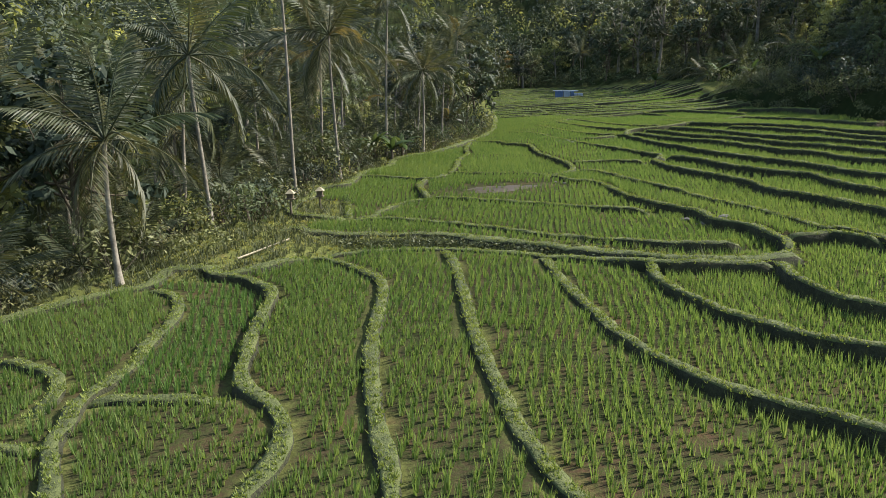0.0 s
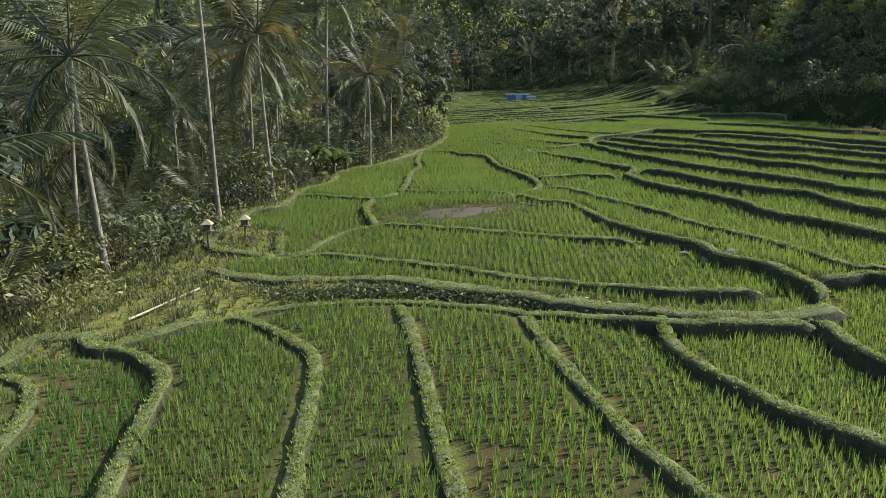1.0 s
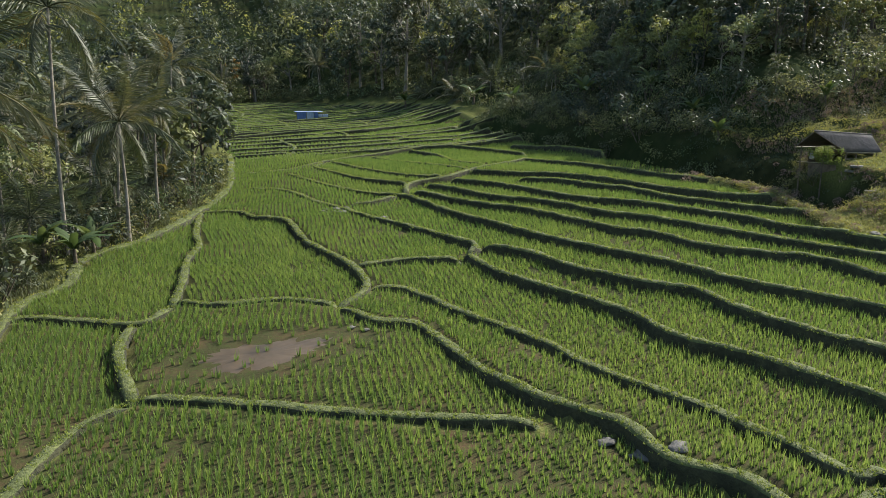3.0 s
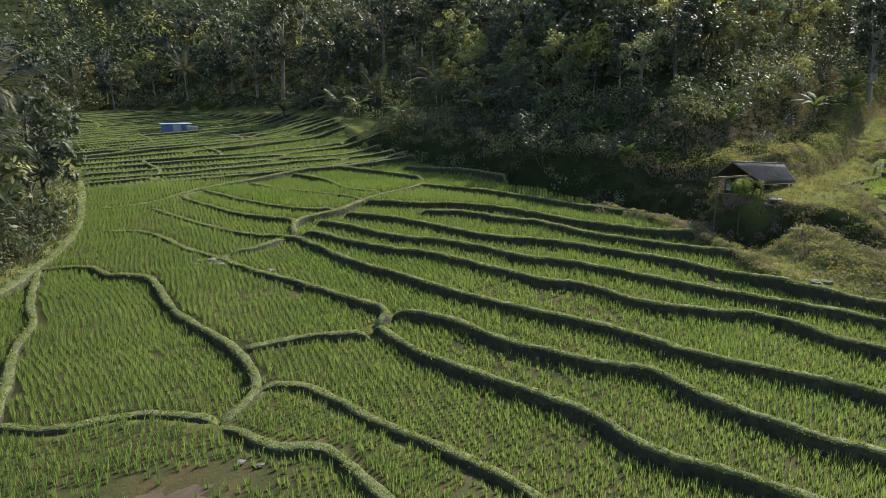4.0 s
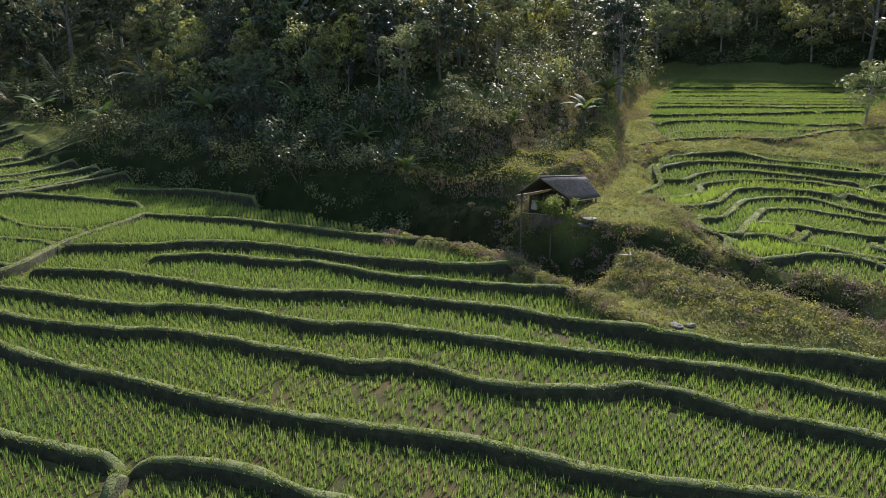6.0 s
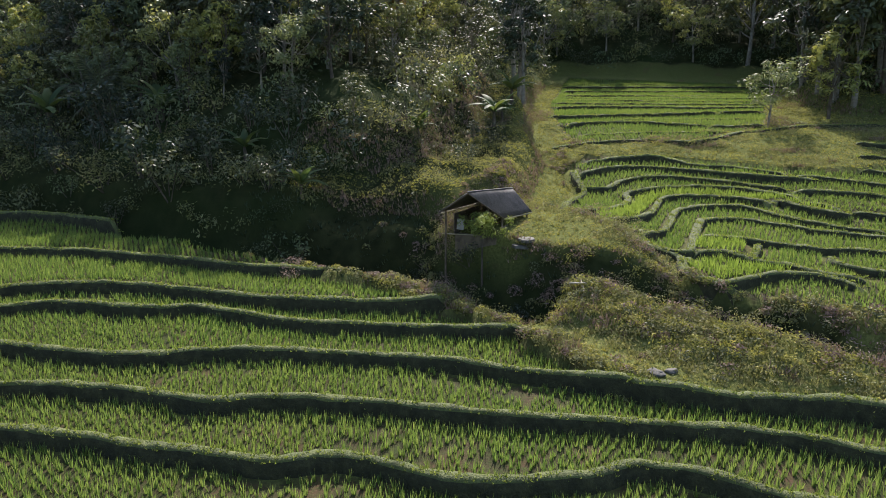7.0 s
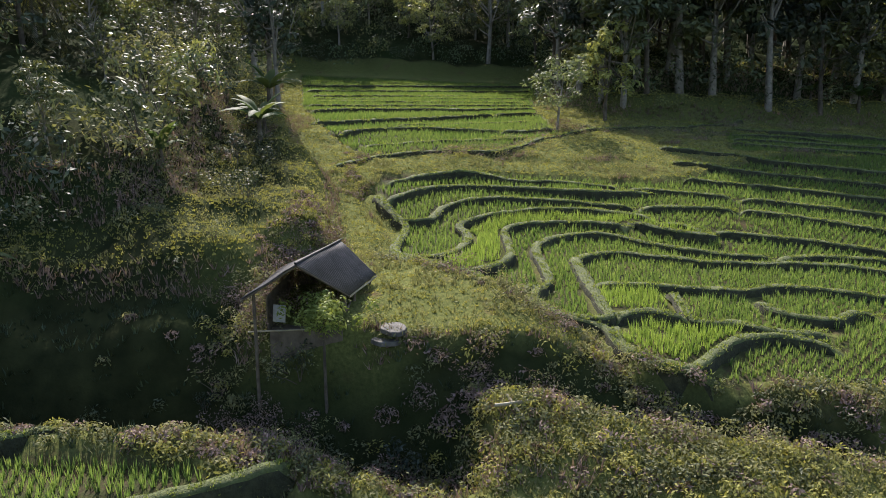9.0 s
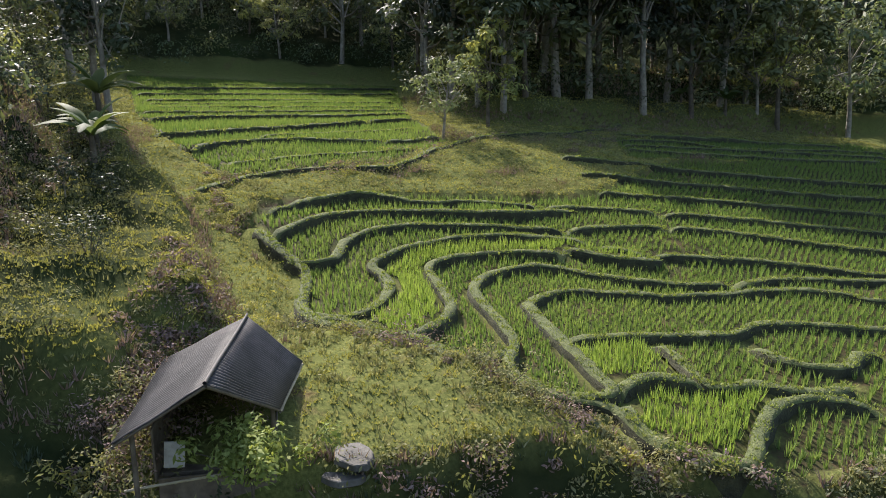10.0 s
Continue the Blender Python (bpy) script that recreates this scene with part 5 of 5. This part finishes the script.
def weed_mounds():
    """Rank growth on the banks: low uneven cushions of small leaves, side by side."""
    r = np.random.default_rng(63)
    heaps = {}
    for line, n, spread, size, kinds in (
            (spots([(21.2, 27.0), (22.8, 29.8), (23.7, 32.6), (24.05, 36), (24.2, 40), (24.3, 46)]), 330, 0.3, (0.18, 0.42), (0, 0, 3, 1)), (MIDBANK, 420, 0.95, (0.18, 0.5), (0, 0, 0, 3, 3, 1, 2)), (GULLY[1:], 300, 1.0, (0.2, 0.5), (0, 0, 1, 1, 3)), (RAVINE[2:], 170, 1.2, (0.2, 0.5), (0, 2, 2, 1)),
            (EAST_RIM[5:] + np.array([-0.62, 0.66]), 250, 0.3, (0.12, 0.32), (0, 0, 1, 2, 3)), (spots([(25.6, 25), (25.6, 22), (25.4, 18)]), 90, 0.4, (0.15, 0.42), (0, 1, 2)),
            (spots([(26.6, 34.2), (27.6, 33.6), (28.6, 33.6), (30, 33.2), (32, 33.4)]), 190, 0.5, (0.18, 0.45), (1, 1, 0, 3)), (spots([(29.8, 37.4), (32.5, 37.5), (36, 37.6), (39, 37.3), (41.5, 37.5)]), 260, 0.6, (0.25, 0.6), (0, 2, 2, 1)),
            (spots([(41.5, 28.6), (42.2, 30.4), (45.0, 26.6), (47.5, 25.4)]), 130, 0.8, (0.25, 0.6), (3, 0, 1)), (spots([(36.5, 33.2), (39.5, 34.0), (41, 33.4)]), 90, 0.45, (0.15, 0.4), (1, 3, 0)),
            (spots([(47.5, 24.8), (48, 21), (47.4, 16), (47.5, 10)]), 120, 0.8, (0.2, 0.5), (0, 2, 1))):
        for k in range(n):
            a = r.uniform(0, len(line) - 1.001)
            p = line[int(a)] + (line[int(a) + 1] - line[int(a)]) * (a % 1) + r.normal(size=2) * spread
            if field_at(p[0], p[1]) > 0 or (abs(p[0] - 40.8) < 2.0 and abs(p[1] - 48.9) < 1.6):
                continue
            q = r.uniform(*size)
            u = shell(80, r, 0.6)
            c = np.array([p[0], p[1], float(height(p[0], p[1]))]) + u * q * r.uniform(0.6, 1.1, (80, 1)) * np.array([1, 1, r.uniform(0.5, 0.9)])
            heaps.setdefault(int(r.choice(kinds)), []).append((c, u))
    for kind, (name, mat, label) in enumerate((("bank_weeds", M_WEED, "rank green weeds in cushions on the banks"), ("dry_weeds", M_DRY, "dry brown weeds in tangles on the banks"), ("shade_weeds", M_WEED_SHADED, "green weeds over the stream bank, darkened for its shade"), ("yellow_weeds", M_YELLOW, "yellow-green grass tussocks on the open bank"))):
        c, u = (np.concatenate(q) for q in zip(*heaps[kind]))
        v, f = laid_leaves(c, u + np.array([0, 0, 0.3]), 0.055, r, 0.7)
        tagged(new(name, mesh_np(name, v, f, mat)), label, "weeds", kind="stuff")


weed_mounds()
r_bank = np.random.default_rng(61)
for line, n, spread, kinds in ((RAVINE[2:], 22, 1.0, (0, 1, 5)), (GULLY[1:6], 22, 0.7, (1, 5, 5)), (spots([(26.0, 33.2), (26.6, 33.9), (28.0, 33.9), (29.5, 33.0)]), 46, 0.8, (5, 5, 1)), (EAST_RIM[8:] + np.array([-0.85, 0.9]), 14, 0.25, (1, 5, 1)),
                               (spots([(31, 36), (35, 36), (37.5, 36.2), (40, 36.6)]), 26, 0.7, (1, 1, 0)), (spots([(41.7, 29), (40.5, 32.6)]), 5, 0.4, (1, 5))):
    for k in range(n):
        a = r_bank.uniform(0, len(line) - 1.001)
        p = line[int(a)] + (line[int(a) + 1] - line[int(a)]) * (a % 1) + r_bank.normal(size=2) * spread
        shrub(p[0], p[1], int(r_bank.choice(kinds)), r_bank.uniform(0.35, 0.75), r_bank.uniform(0, 6.3))
more_undergrowth()
build_undergrowth()


# ---------------------------------------------------------------- the field hut
def box_bm(bm, sx, sy, sz, m):
    res = bmesh.ops.create_cube(bm, size=1.0, matrix=m @ Matrix.Diagonal((sx, sy, sz, 1)))
    return res["verts"]


def box(name, size, m, material, parent, label="", bevel=0.012):
    bm = bmesh.new()
    box_bm(bm, *size, Matrix.Identity(4))
    bmesh.ops.bevel(bm, geom=list(bm.edges), offset=bevel, segments=1, affect="EDGES")
    ob = part(name, bm_mesh(name, bm, material), parent, label)
    ob.matrix_local = m
    return ob


def pole(name, a, b, radius, material, parent, label=""):
    t = np.linspace(0, 1, 5)[:, None]
    pts = np.array(a) * (1 - t) + np.array(b) * t + np.array([[0.008, 0.006, 0]]) * np.sin(7 * t)
    v, f = tube(pts, np.linspace(radius, radius * 0.85, 5), 8)
    return part(name, mesh_np(name, v, f, material, True), parent, label)


def corrugated(name, p00, p10, p01, p11, waves, material, parent, label=""):
    """A wavy roofing sheet between four corners; the waves run from the ridge to the eave. It has both skins."""
    p00, p10, p01, p11 = (np.array(p, float) for p in (p00, p10, p01, p11))
    n = waves * 6 + 1
    V = []
    nrm = np.cross(p10 - p00, p01 - p00)
    nrm /= np.linalg.norm(nrm)
    if nrm[2] < 0:
        nrm = -nrm
    for skin in (0, -0.012):
        for row in np.linspace(0, 1, 6):
            for k in range(n):
                u = k / (n - 1)
                p = (p00 * (1 - u) + p10 * u) * (1 - row) + (p01 * (1 - u) + p11 * u) * row
                V.append(p + nrm * (0.022 * math.sin(2 * math.pi * waves * u) + skin + 0.012 * math.sin(9 * row + 5 * u)))
    F, half = [], 6 * n
    for r_ in range(5):
        for k in range(n - 1):
            q = r_ * n + k
            F.append((q, q + 1, q + n + 1, q + n))
            F.append((half + q, half + q + n, half + q + n + 1, half + q + 1))
    for k in range(n - 1):
        F.append((k, half + k, half + k + 1, k + 1))
        q = 5 * n + k
        F.append((q, q + 1, half + q + 1, half + q))
    return part(name, mesh_np(name, V, F, material, True), parent, label)


def build_hut():
    gx, gy = 40.0, 48.8
    g = float(height(41.0, 47.9))
    hut = new("field_hut")
    hut.location = (gx, gy, g)
    tagged(hut, "small open field hut with grey corrugated roof on the bank", "hut")

    def loc(x, y, z):
        return (x - gx, y - gy, z - g)

    rf, rb = loc(38.5, 48.92, 10.70), loc(43.0, 48.57, 10.42)
    ef, eb = loc(40.1, 47.85, 9.46), loc(42.6, 47.42, 9.42)
    lf, lb = loc(38.75, 50.45, 9.70), loc(42.7, 50.3, 9.66)
    corrugated("roof_sheet", rf, rb, ef, eb, 34, M_TIN, hut, "grey weathered corrugated sheet")
    corrugated("roof_sheet", rf, rb, lf, lb, 34, M_TIN, hut, "grey weathered corrugated sheet")
    pole("ridge_pole", np.array(rf) + (-0.05, 0, 0.04), np.array(rb) + (0.05, 0, 0.02), 0.035, M_TIN, hut)
    for a, b in ((rf, ef), (rf, lf), (rb, eb), (rb, lb)):
        pole("rafter", np.array(a) + (0.03, 0, -0.05), np.array(b) + (0.03, 0, -0.05), 0.03, M_WOOD, hut)
    for a, b in ((ef, eb), (lf, lb)):
        pole("eave_pole", np.array(a) + (0, 0, -0.06), np.array(b) + (0, 0, -0.06), 0.03, M_BAMBOO, hut)
    for x, y, top in ((40.25, 48.0, 9.5), (40.95, 47.85, 9.45), (42.4, 47.6, 9.45), (39.0, 50.2, 9.75), (42.4, 50.0, 9.75)):
        pole("post", loc(x, y, float(height(x, y)) - 0.15), loc(x, y, top), 0.05, M_WOOD, hut)
    deck = 8.6
    box("platform", (2.75, 2.1, 0.08), Matrix.Translation(loc(41.0, 48.95, deck)), M_WOOD, hut, "grey plank sleeping platform")
    box("front_wall", (0.05, 2.0, 2.4), Matrix.Translation(loc(39.45, 48.95, deck - 1.15)), M_WOOD, hut, "dark woven bamboo wall")
    box("back_wall", (0.04, 2.1, 0.95), Matrix.Translation(loc(42.35, 48.8, deck + 0.5)), M_WOOD, hut, "dark woven bamboo wall")
    box("side_wall", (2.9, 0.04, 1.0), Matrix.Translation(loc(40.85, 49.98, deck + 0.5)), M_WOOD, hut, "dark woven bamboo wall")
    box("side_wall", (2.0, 0.04, 0.5), Matrix.Translation(loc(41.3, 47.95, deck + 0.2)), M_WOOD, hut, "low dark woven bamboo wall")
    box("front_panel", (0.03, 0.34, 0.48), Matrix.Translation(loc(39.3, 49.62, 9.15)) @ Matrix.Rotation(0.08, 4, "X"), M_WHITE, hut, "faded white board", 0.006)
    pole("rail", loc(39.0, 50.4, 8.72), loc(39.25, 48.5, 8.75), 0.025, M_BAMBOO, hut, "thin pale bamboo rail")
    return hut


build_hut()


def build_hut_bush(x, y):
    r = np.random.default_rng(404)
    root = new("young_tree")
    g = float(height(x, y)) - 0.1
    root.location = (x, y, g)
    lift = max(0.0, 8.45 - g)
    tagged(root, "bushy young tree with fresh green leaves beside the hut", "tree")
    cs = np.column_stack([r.normal(0, 0.38, 26), r.normal(0, 0.42, 26), r.uniform(0.45, 1.2, 26) + lift])
    us = [shell(70, r, 0.5) for c in cs]
    pts = np.concatenate([c + u * 0.26 * r.uniform(0.4, 1.1, (70, 1)) for c, u in zip(cs, us)])
    v, f = laid_leaves(pts, np.concatenate(us) + np.array([0, 0, 0.6]), 0.062, r, 0.5)
    part("crown", mesh_np("crown", v, f, M_BUNDGRASS), root, "fresh green small leaves")
    v, f = joined([tube([(0, 0, -0.2), (0.03, 0.02, 0.5 + 0.5 * lift), (0, 0, 1.0 + lift)], [0.05, 0.04, 0.02], 6)] + [tube([(0, 0, 0.4 + lift), c * np.array([0.6, 0.6, 1]) - np.array([0, 0, 0.15]), c], [0.02, 0.012, 0.005], 4) for c in cs[::2]])
    part("trunk", mesh_np("trunk", v, f, M_BARK_DARK, True), root)


build_hut_bush(38.7, 48.3)


def build_slab(x, y, z_up, sx, sy, turn):
    bm = bmesh.new()
    bmesh.ops.create_cone(bm, cap_ends=True, segments=11, radius1=0.5, radius2=0.47, depth=0.13)
    for vert in bm.verts:
        q = 1 + 0.25 * noise.noise(Vector((vert.co.x * 3 + x, vert.co.y * 3 + y, 0)))
        vert.co.x, vert.co.y = vert.co.x * sx * q, vert.co.y * sy * q
    bmesh.ops.bevel(bm, geom=list(bm.edges), offset=0.015, segments=1, affect="EDGES")
    ob = new("stone_slab", bm_mesh("stone_slab", bm, M_STONE))
    ob.matrix_basis = Matrix.Translation((x, y, float(height(x, y)) + z_up)) @ Matrix.Rotation(turn, 4, "Z")
    tagged(ob, "flat grey stone slab by the field hut", "stone slab", "stone slabs by the hut")


build_slab(39.45, 46.55, 0.06, 0.95, 0.75, 0.3)
build_slab(39.25, 46.75, -0.02, 0.8, 0.6, 1.2)


def build_puddle(x, y, rx, ry):
    """Open muddy water where the rice has failed: a thin uneven sheet just over the mud."""
    n = 48
    m, t, b, out = nodes_of("muddy_water")
    geo = t.nodes.new("ShaderNodeNewGeometry")
    n1 = noise_node(t, 1.2, 4, geo.outputs["Position"])
    t.links.new(ramp(t, n1.outputs[0], [(0.3, (0.06, 0.045, 0.026)), (0.7, (0.11, 0.08, 0.048))]), b.inputs["Base Color"])
    b.inputs["Roughness"].default_value = 0.45
    b.inputs["Specular IOR Level"].default_value = 0.25
    V = [(x, y, float(height(x, y)) + 0.03)]
    for ring in (0.5, 1.0):
        for k in range(n):
            a = 2 * math.pi * k / n
            q = ring * (1 + 0.18 * math.sin(3 * a + 1) + 0.1 * math.sin(7 * a))
            px_, py_ = x + rx * q * math.cos(a), y + ry * q * math.sin(a)
            V.append((px_, py_, float(height(px_, py_)) + (0.02 if ring < 1 else -0.02)))
    bm = bmesh.new()
    vs = [bm.verts.new(v) for v in V]
    for k in range(n):
        k2 = (k + 1) % n
        bm.faces.new((vs[0], vs[1 + k], vs[1 + k2]))
        bm.faces.new((vs[1 + k], vs[1 + n + k], vs[1 + n + k2], vs[1 + k2]))
    tagged(new("water", bm_mesh("water", bm, m, True)), "shallow brown muddy water standing in a rice terrace", "water", kind="structure")


build_puddle(3.8, 39.3, 2.9, 1.3)


# ---------------------------------------------------------------- shrines, shelter, stones, sticks
def build_shrine(x, y, tall):
    g = float(height(x, y)) - 0.05
    root = new("spirit_house")
    root.location = (x, y, g)
    tagged(root, "small wooden offering shrine with a pale roof on a post", "shrine", "offering shrines on the path")
    pole("post", (0, 0, 0), (0, 0, tall * 0.7), 0.06, M_WOOD, root)
    box("shelf", (0.42, 0.42, 0.05), Matrix.Translation((0, 0, tall * 0.7)), M_WOOD, root)
    box("cabin", (0.30, 0.30, 0.24), Matrix.Translation((0, 0, tall * 0.7 + 0.15)), M_WOOD, root)
    bm = bmesh.new()
    bmesh.ops.create_cone(bm, cap_ends=True, segments=4, radius1=0.34, radius2=0.05, depth=0.2, matrix=Matrix.Translation((0, 0, tall * 0.7 + 0.37)) @ Matrix.Rotation(radians(45), 4, "Z"))
    bmesh.ops.bevel(bm, geom=list(bm.edges), offset=0.012, segments=1, affect="EDGES")
    part("roof", bm_mesh("roof", bm, M_BAMBOO), root, "pale weathered roof")
    pole("foot_stone", (0.12, 0.1, -0.05), (0.12, 0.1, 0.18), 0.13, M_STONE, root)


build_shrine(-7.1, 35.0, 1.35)
build_shrine(-5.9, 36.6, 1.1)


def build_shelter():
    x, y = 23.8, 131.0
    g = float(height(x, y))
    root = new("tarpaulin_shelter")
    root.location = (x, y, g)
    root.scale = (0.78, 0.78, 0.72)
    tagged(root, "low farm shelter hung with blue tarpaulins in the fields", "shelter")
    for px_, py_ in ((-2.6, -1), (2.6, -1), (-2.6, 1), (2.6, 1), (-0.6, -1), (1.0, -1)):
        pole("post", (px_, py_, -0.2), (px_, py_, 1.8), 0.05, M_WOOD, root)
    r = np.random.default_rng(3)

    def cloth(name, a, b, z0, z1, y_, mat, label):
        n, m = 14, 6
        V = [(a + (b - a) * i / n, y_ + 0.06 * math.sin(i * 1.9 + j) + r.uniform(-0.02, 0.02), z0 + (z1 - z0) * j / m) for j in range(m + 1) for i in range(n + 1)]
        F = [(j * (n + 1) + i, j * (n + 1) + i + 1, (j + 1) * (n + 1) + i + 1, (j + 1) * (n + 1) + i) for j in range(m) for i in range(n)]
        ob = part(name, mesh_np(name, V, F, mat, True), root, label)
        so = ob.modifiers.new("thick", "SOLIDIFY")
        so.thickness = 0.02
    cloth("tarpaulin", -2.6, -0.7, 0.1, 1.75, -1.05, M_BLUE, "dark blue tarpaulin wall")
    cloth("tarpaulin", -0.6, 0.8, 0.2, 1.75, -1.05, M_BLUE_PALE, "faded blue tarpaulin wall")
    cloth("tarpaulin", 0.9, 1.7, 0.15, 1.8, -1.07, M_BLUE, "dark blue tarpaulin wall")
    cloth("tarpaulin", 1.8, 3.8, 0.6, 1.3, -0.9, M_BLUE_PALE, "low faded tarpaulin")
    box("roof", (5.6, 2.3, 0.06), Matrix.Translation((0, 0, 1.85)) @ Matrix.Rotation(0.06, 4, "X"), M_BLUE_PALE, root, "flat faded blue tarpaulin roof")


build_shelter()


def stone(x, y, size, r, lift=0.0):
    bm = bmesh.new()
    bmesh.ops.create_icosphere(bm, subdivisions=3, radius=1.0)
    k = r.uniform(0, 9)
    for vert in bm.verts:
        q = noise.noise(vert.co * 1.3 + Vector((k, k, 0)))
        vert.co = Vector((vert.co.x * size * 1.2, vert.co.y * size * 0.9, vert.co.z * size * 0.42)) * (1 + 0.45 * q)
    ob = new("stone", bm_mesh("stone", bm, M_STONE, True))
    ob.matrix_basis = Matrix.Translation((x, y, float(height(x, y)) + lift)) @ Matrix.Rotation(r.uniform(0, 6), 4, "Z")
    tagged(ob, "rough grey field stone lying in the grass", "stone", "field stones")


r_stone = np.random.default_rng(17)
for x, y, s in ((32.6, 39.8, 0.24), (33.0, 39.4, 0.18), (11.5, 29.4, 0.35), (12.0, 28.9, 0.25), (10.9, 30.3, 0.22), (6.9, 40.2, 0.12), (7.3, 39.8, 0.1)):
    stone(x, y, s, r_stone, 0.05)
for x, y in ((11.2, 60.6), (11.6, 60.2), (10.9, 59.9), (12.0, 60.8), (10.6, 60.7), (11.4, 59.5), (13.4, 57.2), (10.3, 60.1)):
    stone(x, y, r_stone.uniform(0.14, 0.3), r_stone, 0.05)
for a, b, rad in (((-7.5, 26.6), (-6.0, 28.9), 0.04), ((36.6, 43.2), (37.4, 43.6), 0.05), ((37.2, 43.0), (36.9, 43.9), 0.05), ((2.4, 26.9), (3.2, 26.2), 0.03), ((3.6, 26.6), (3.9, 25.9), 0.03)):
    root = tagged(new("pole_on_ground"), "pale dead bamboo pole lying on the bank", "pole", "loose poles")
    za, zb = float(height(*a)) + 0.12, float(height(*b)) + 0.12
    if abs(za - zb) > 0.5:
        za = zb = max(za, zb)
    root.location = (a[0], a[1], za)
    pole("stick", (0, 0, 0), (b[0] - a[0], b[1] - a[1], zb - za), rad, M_BAMBOO, root)
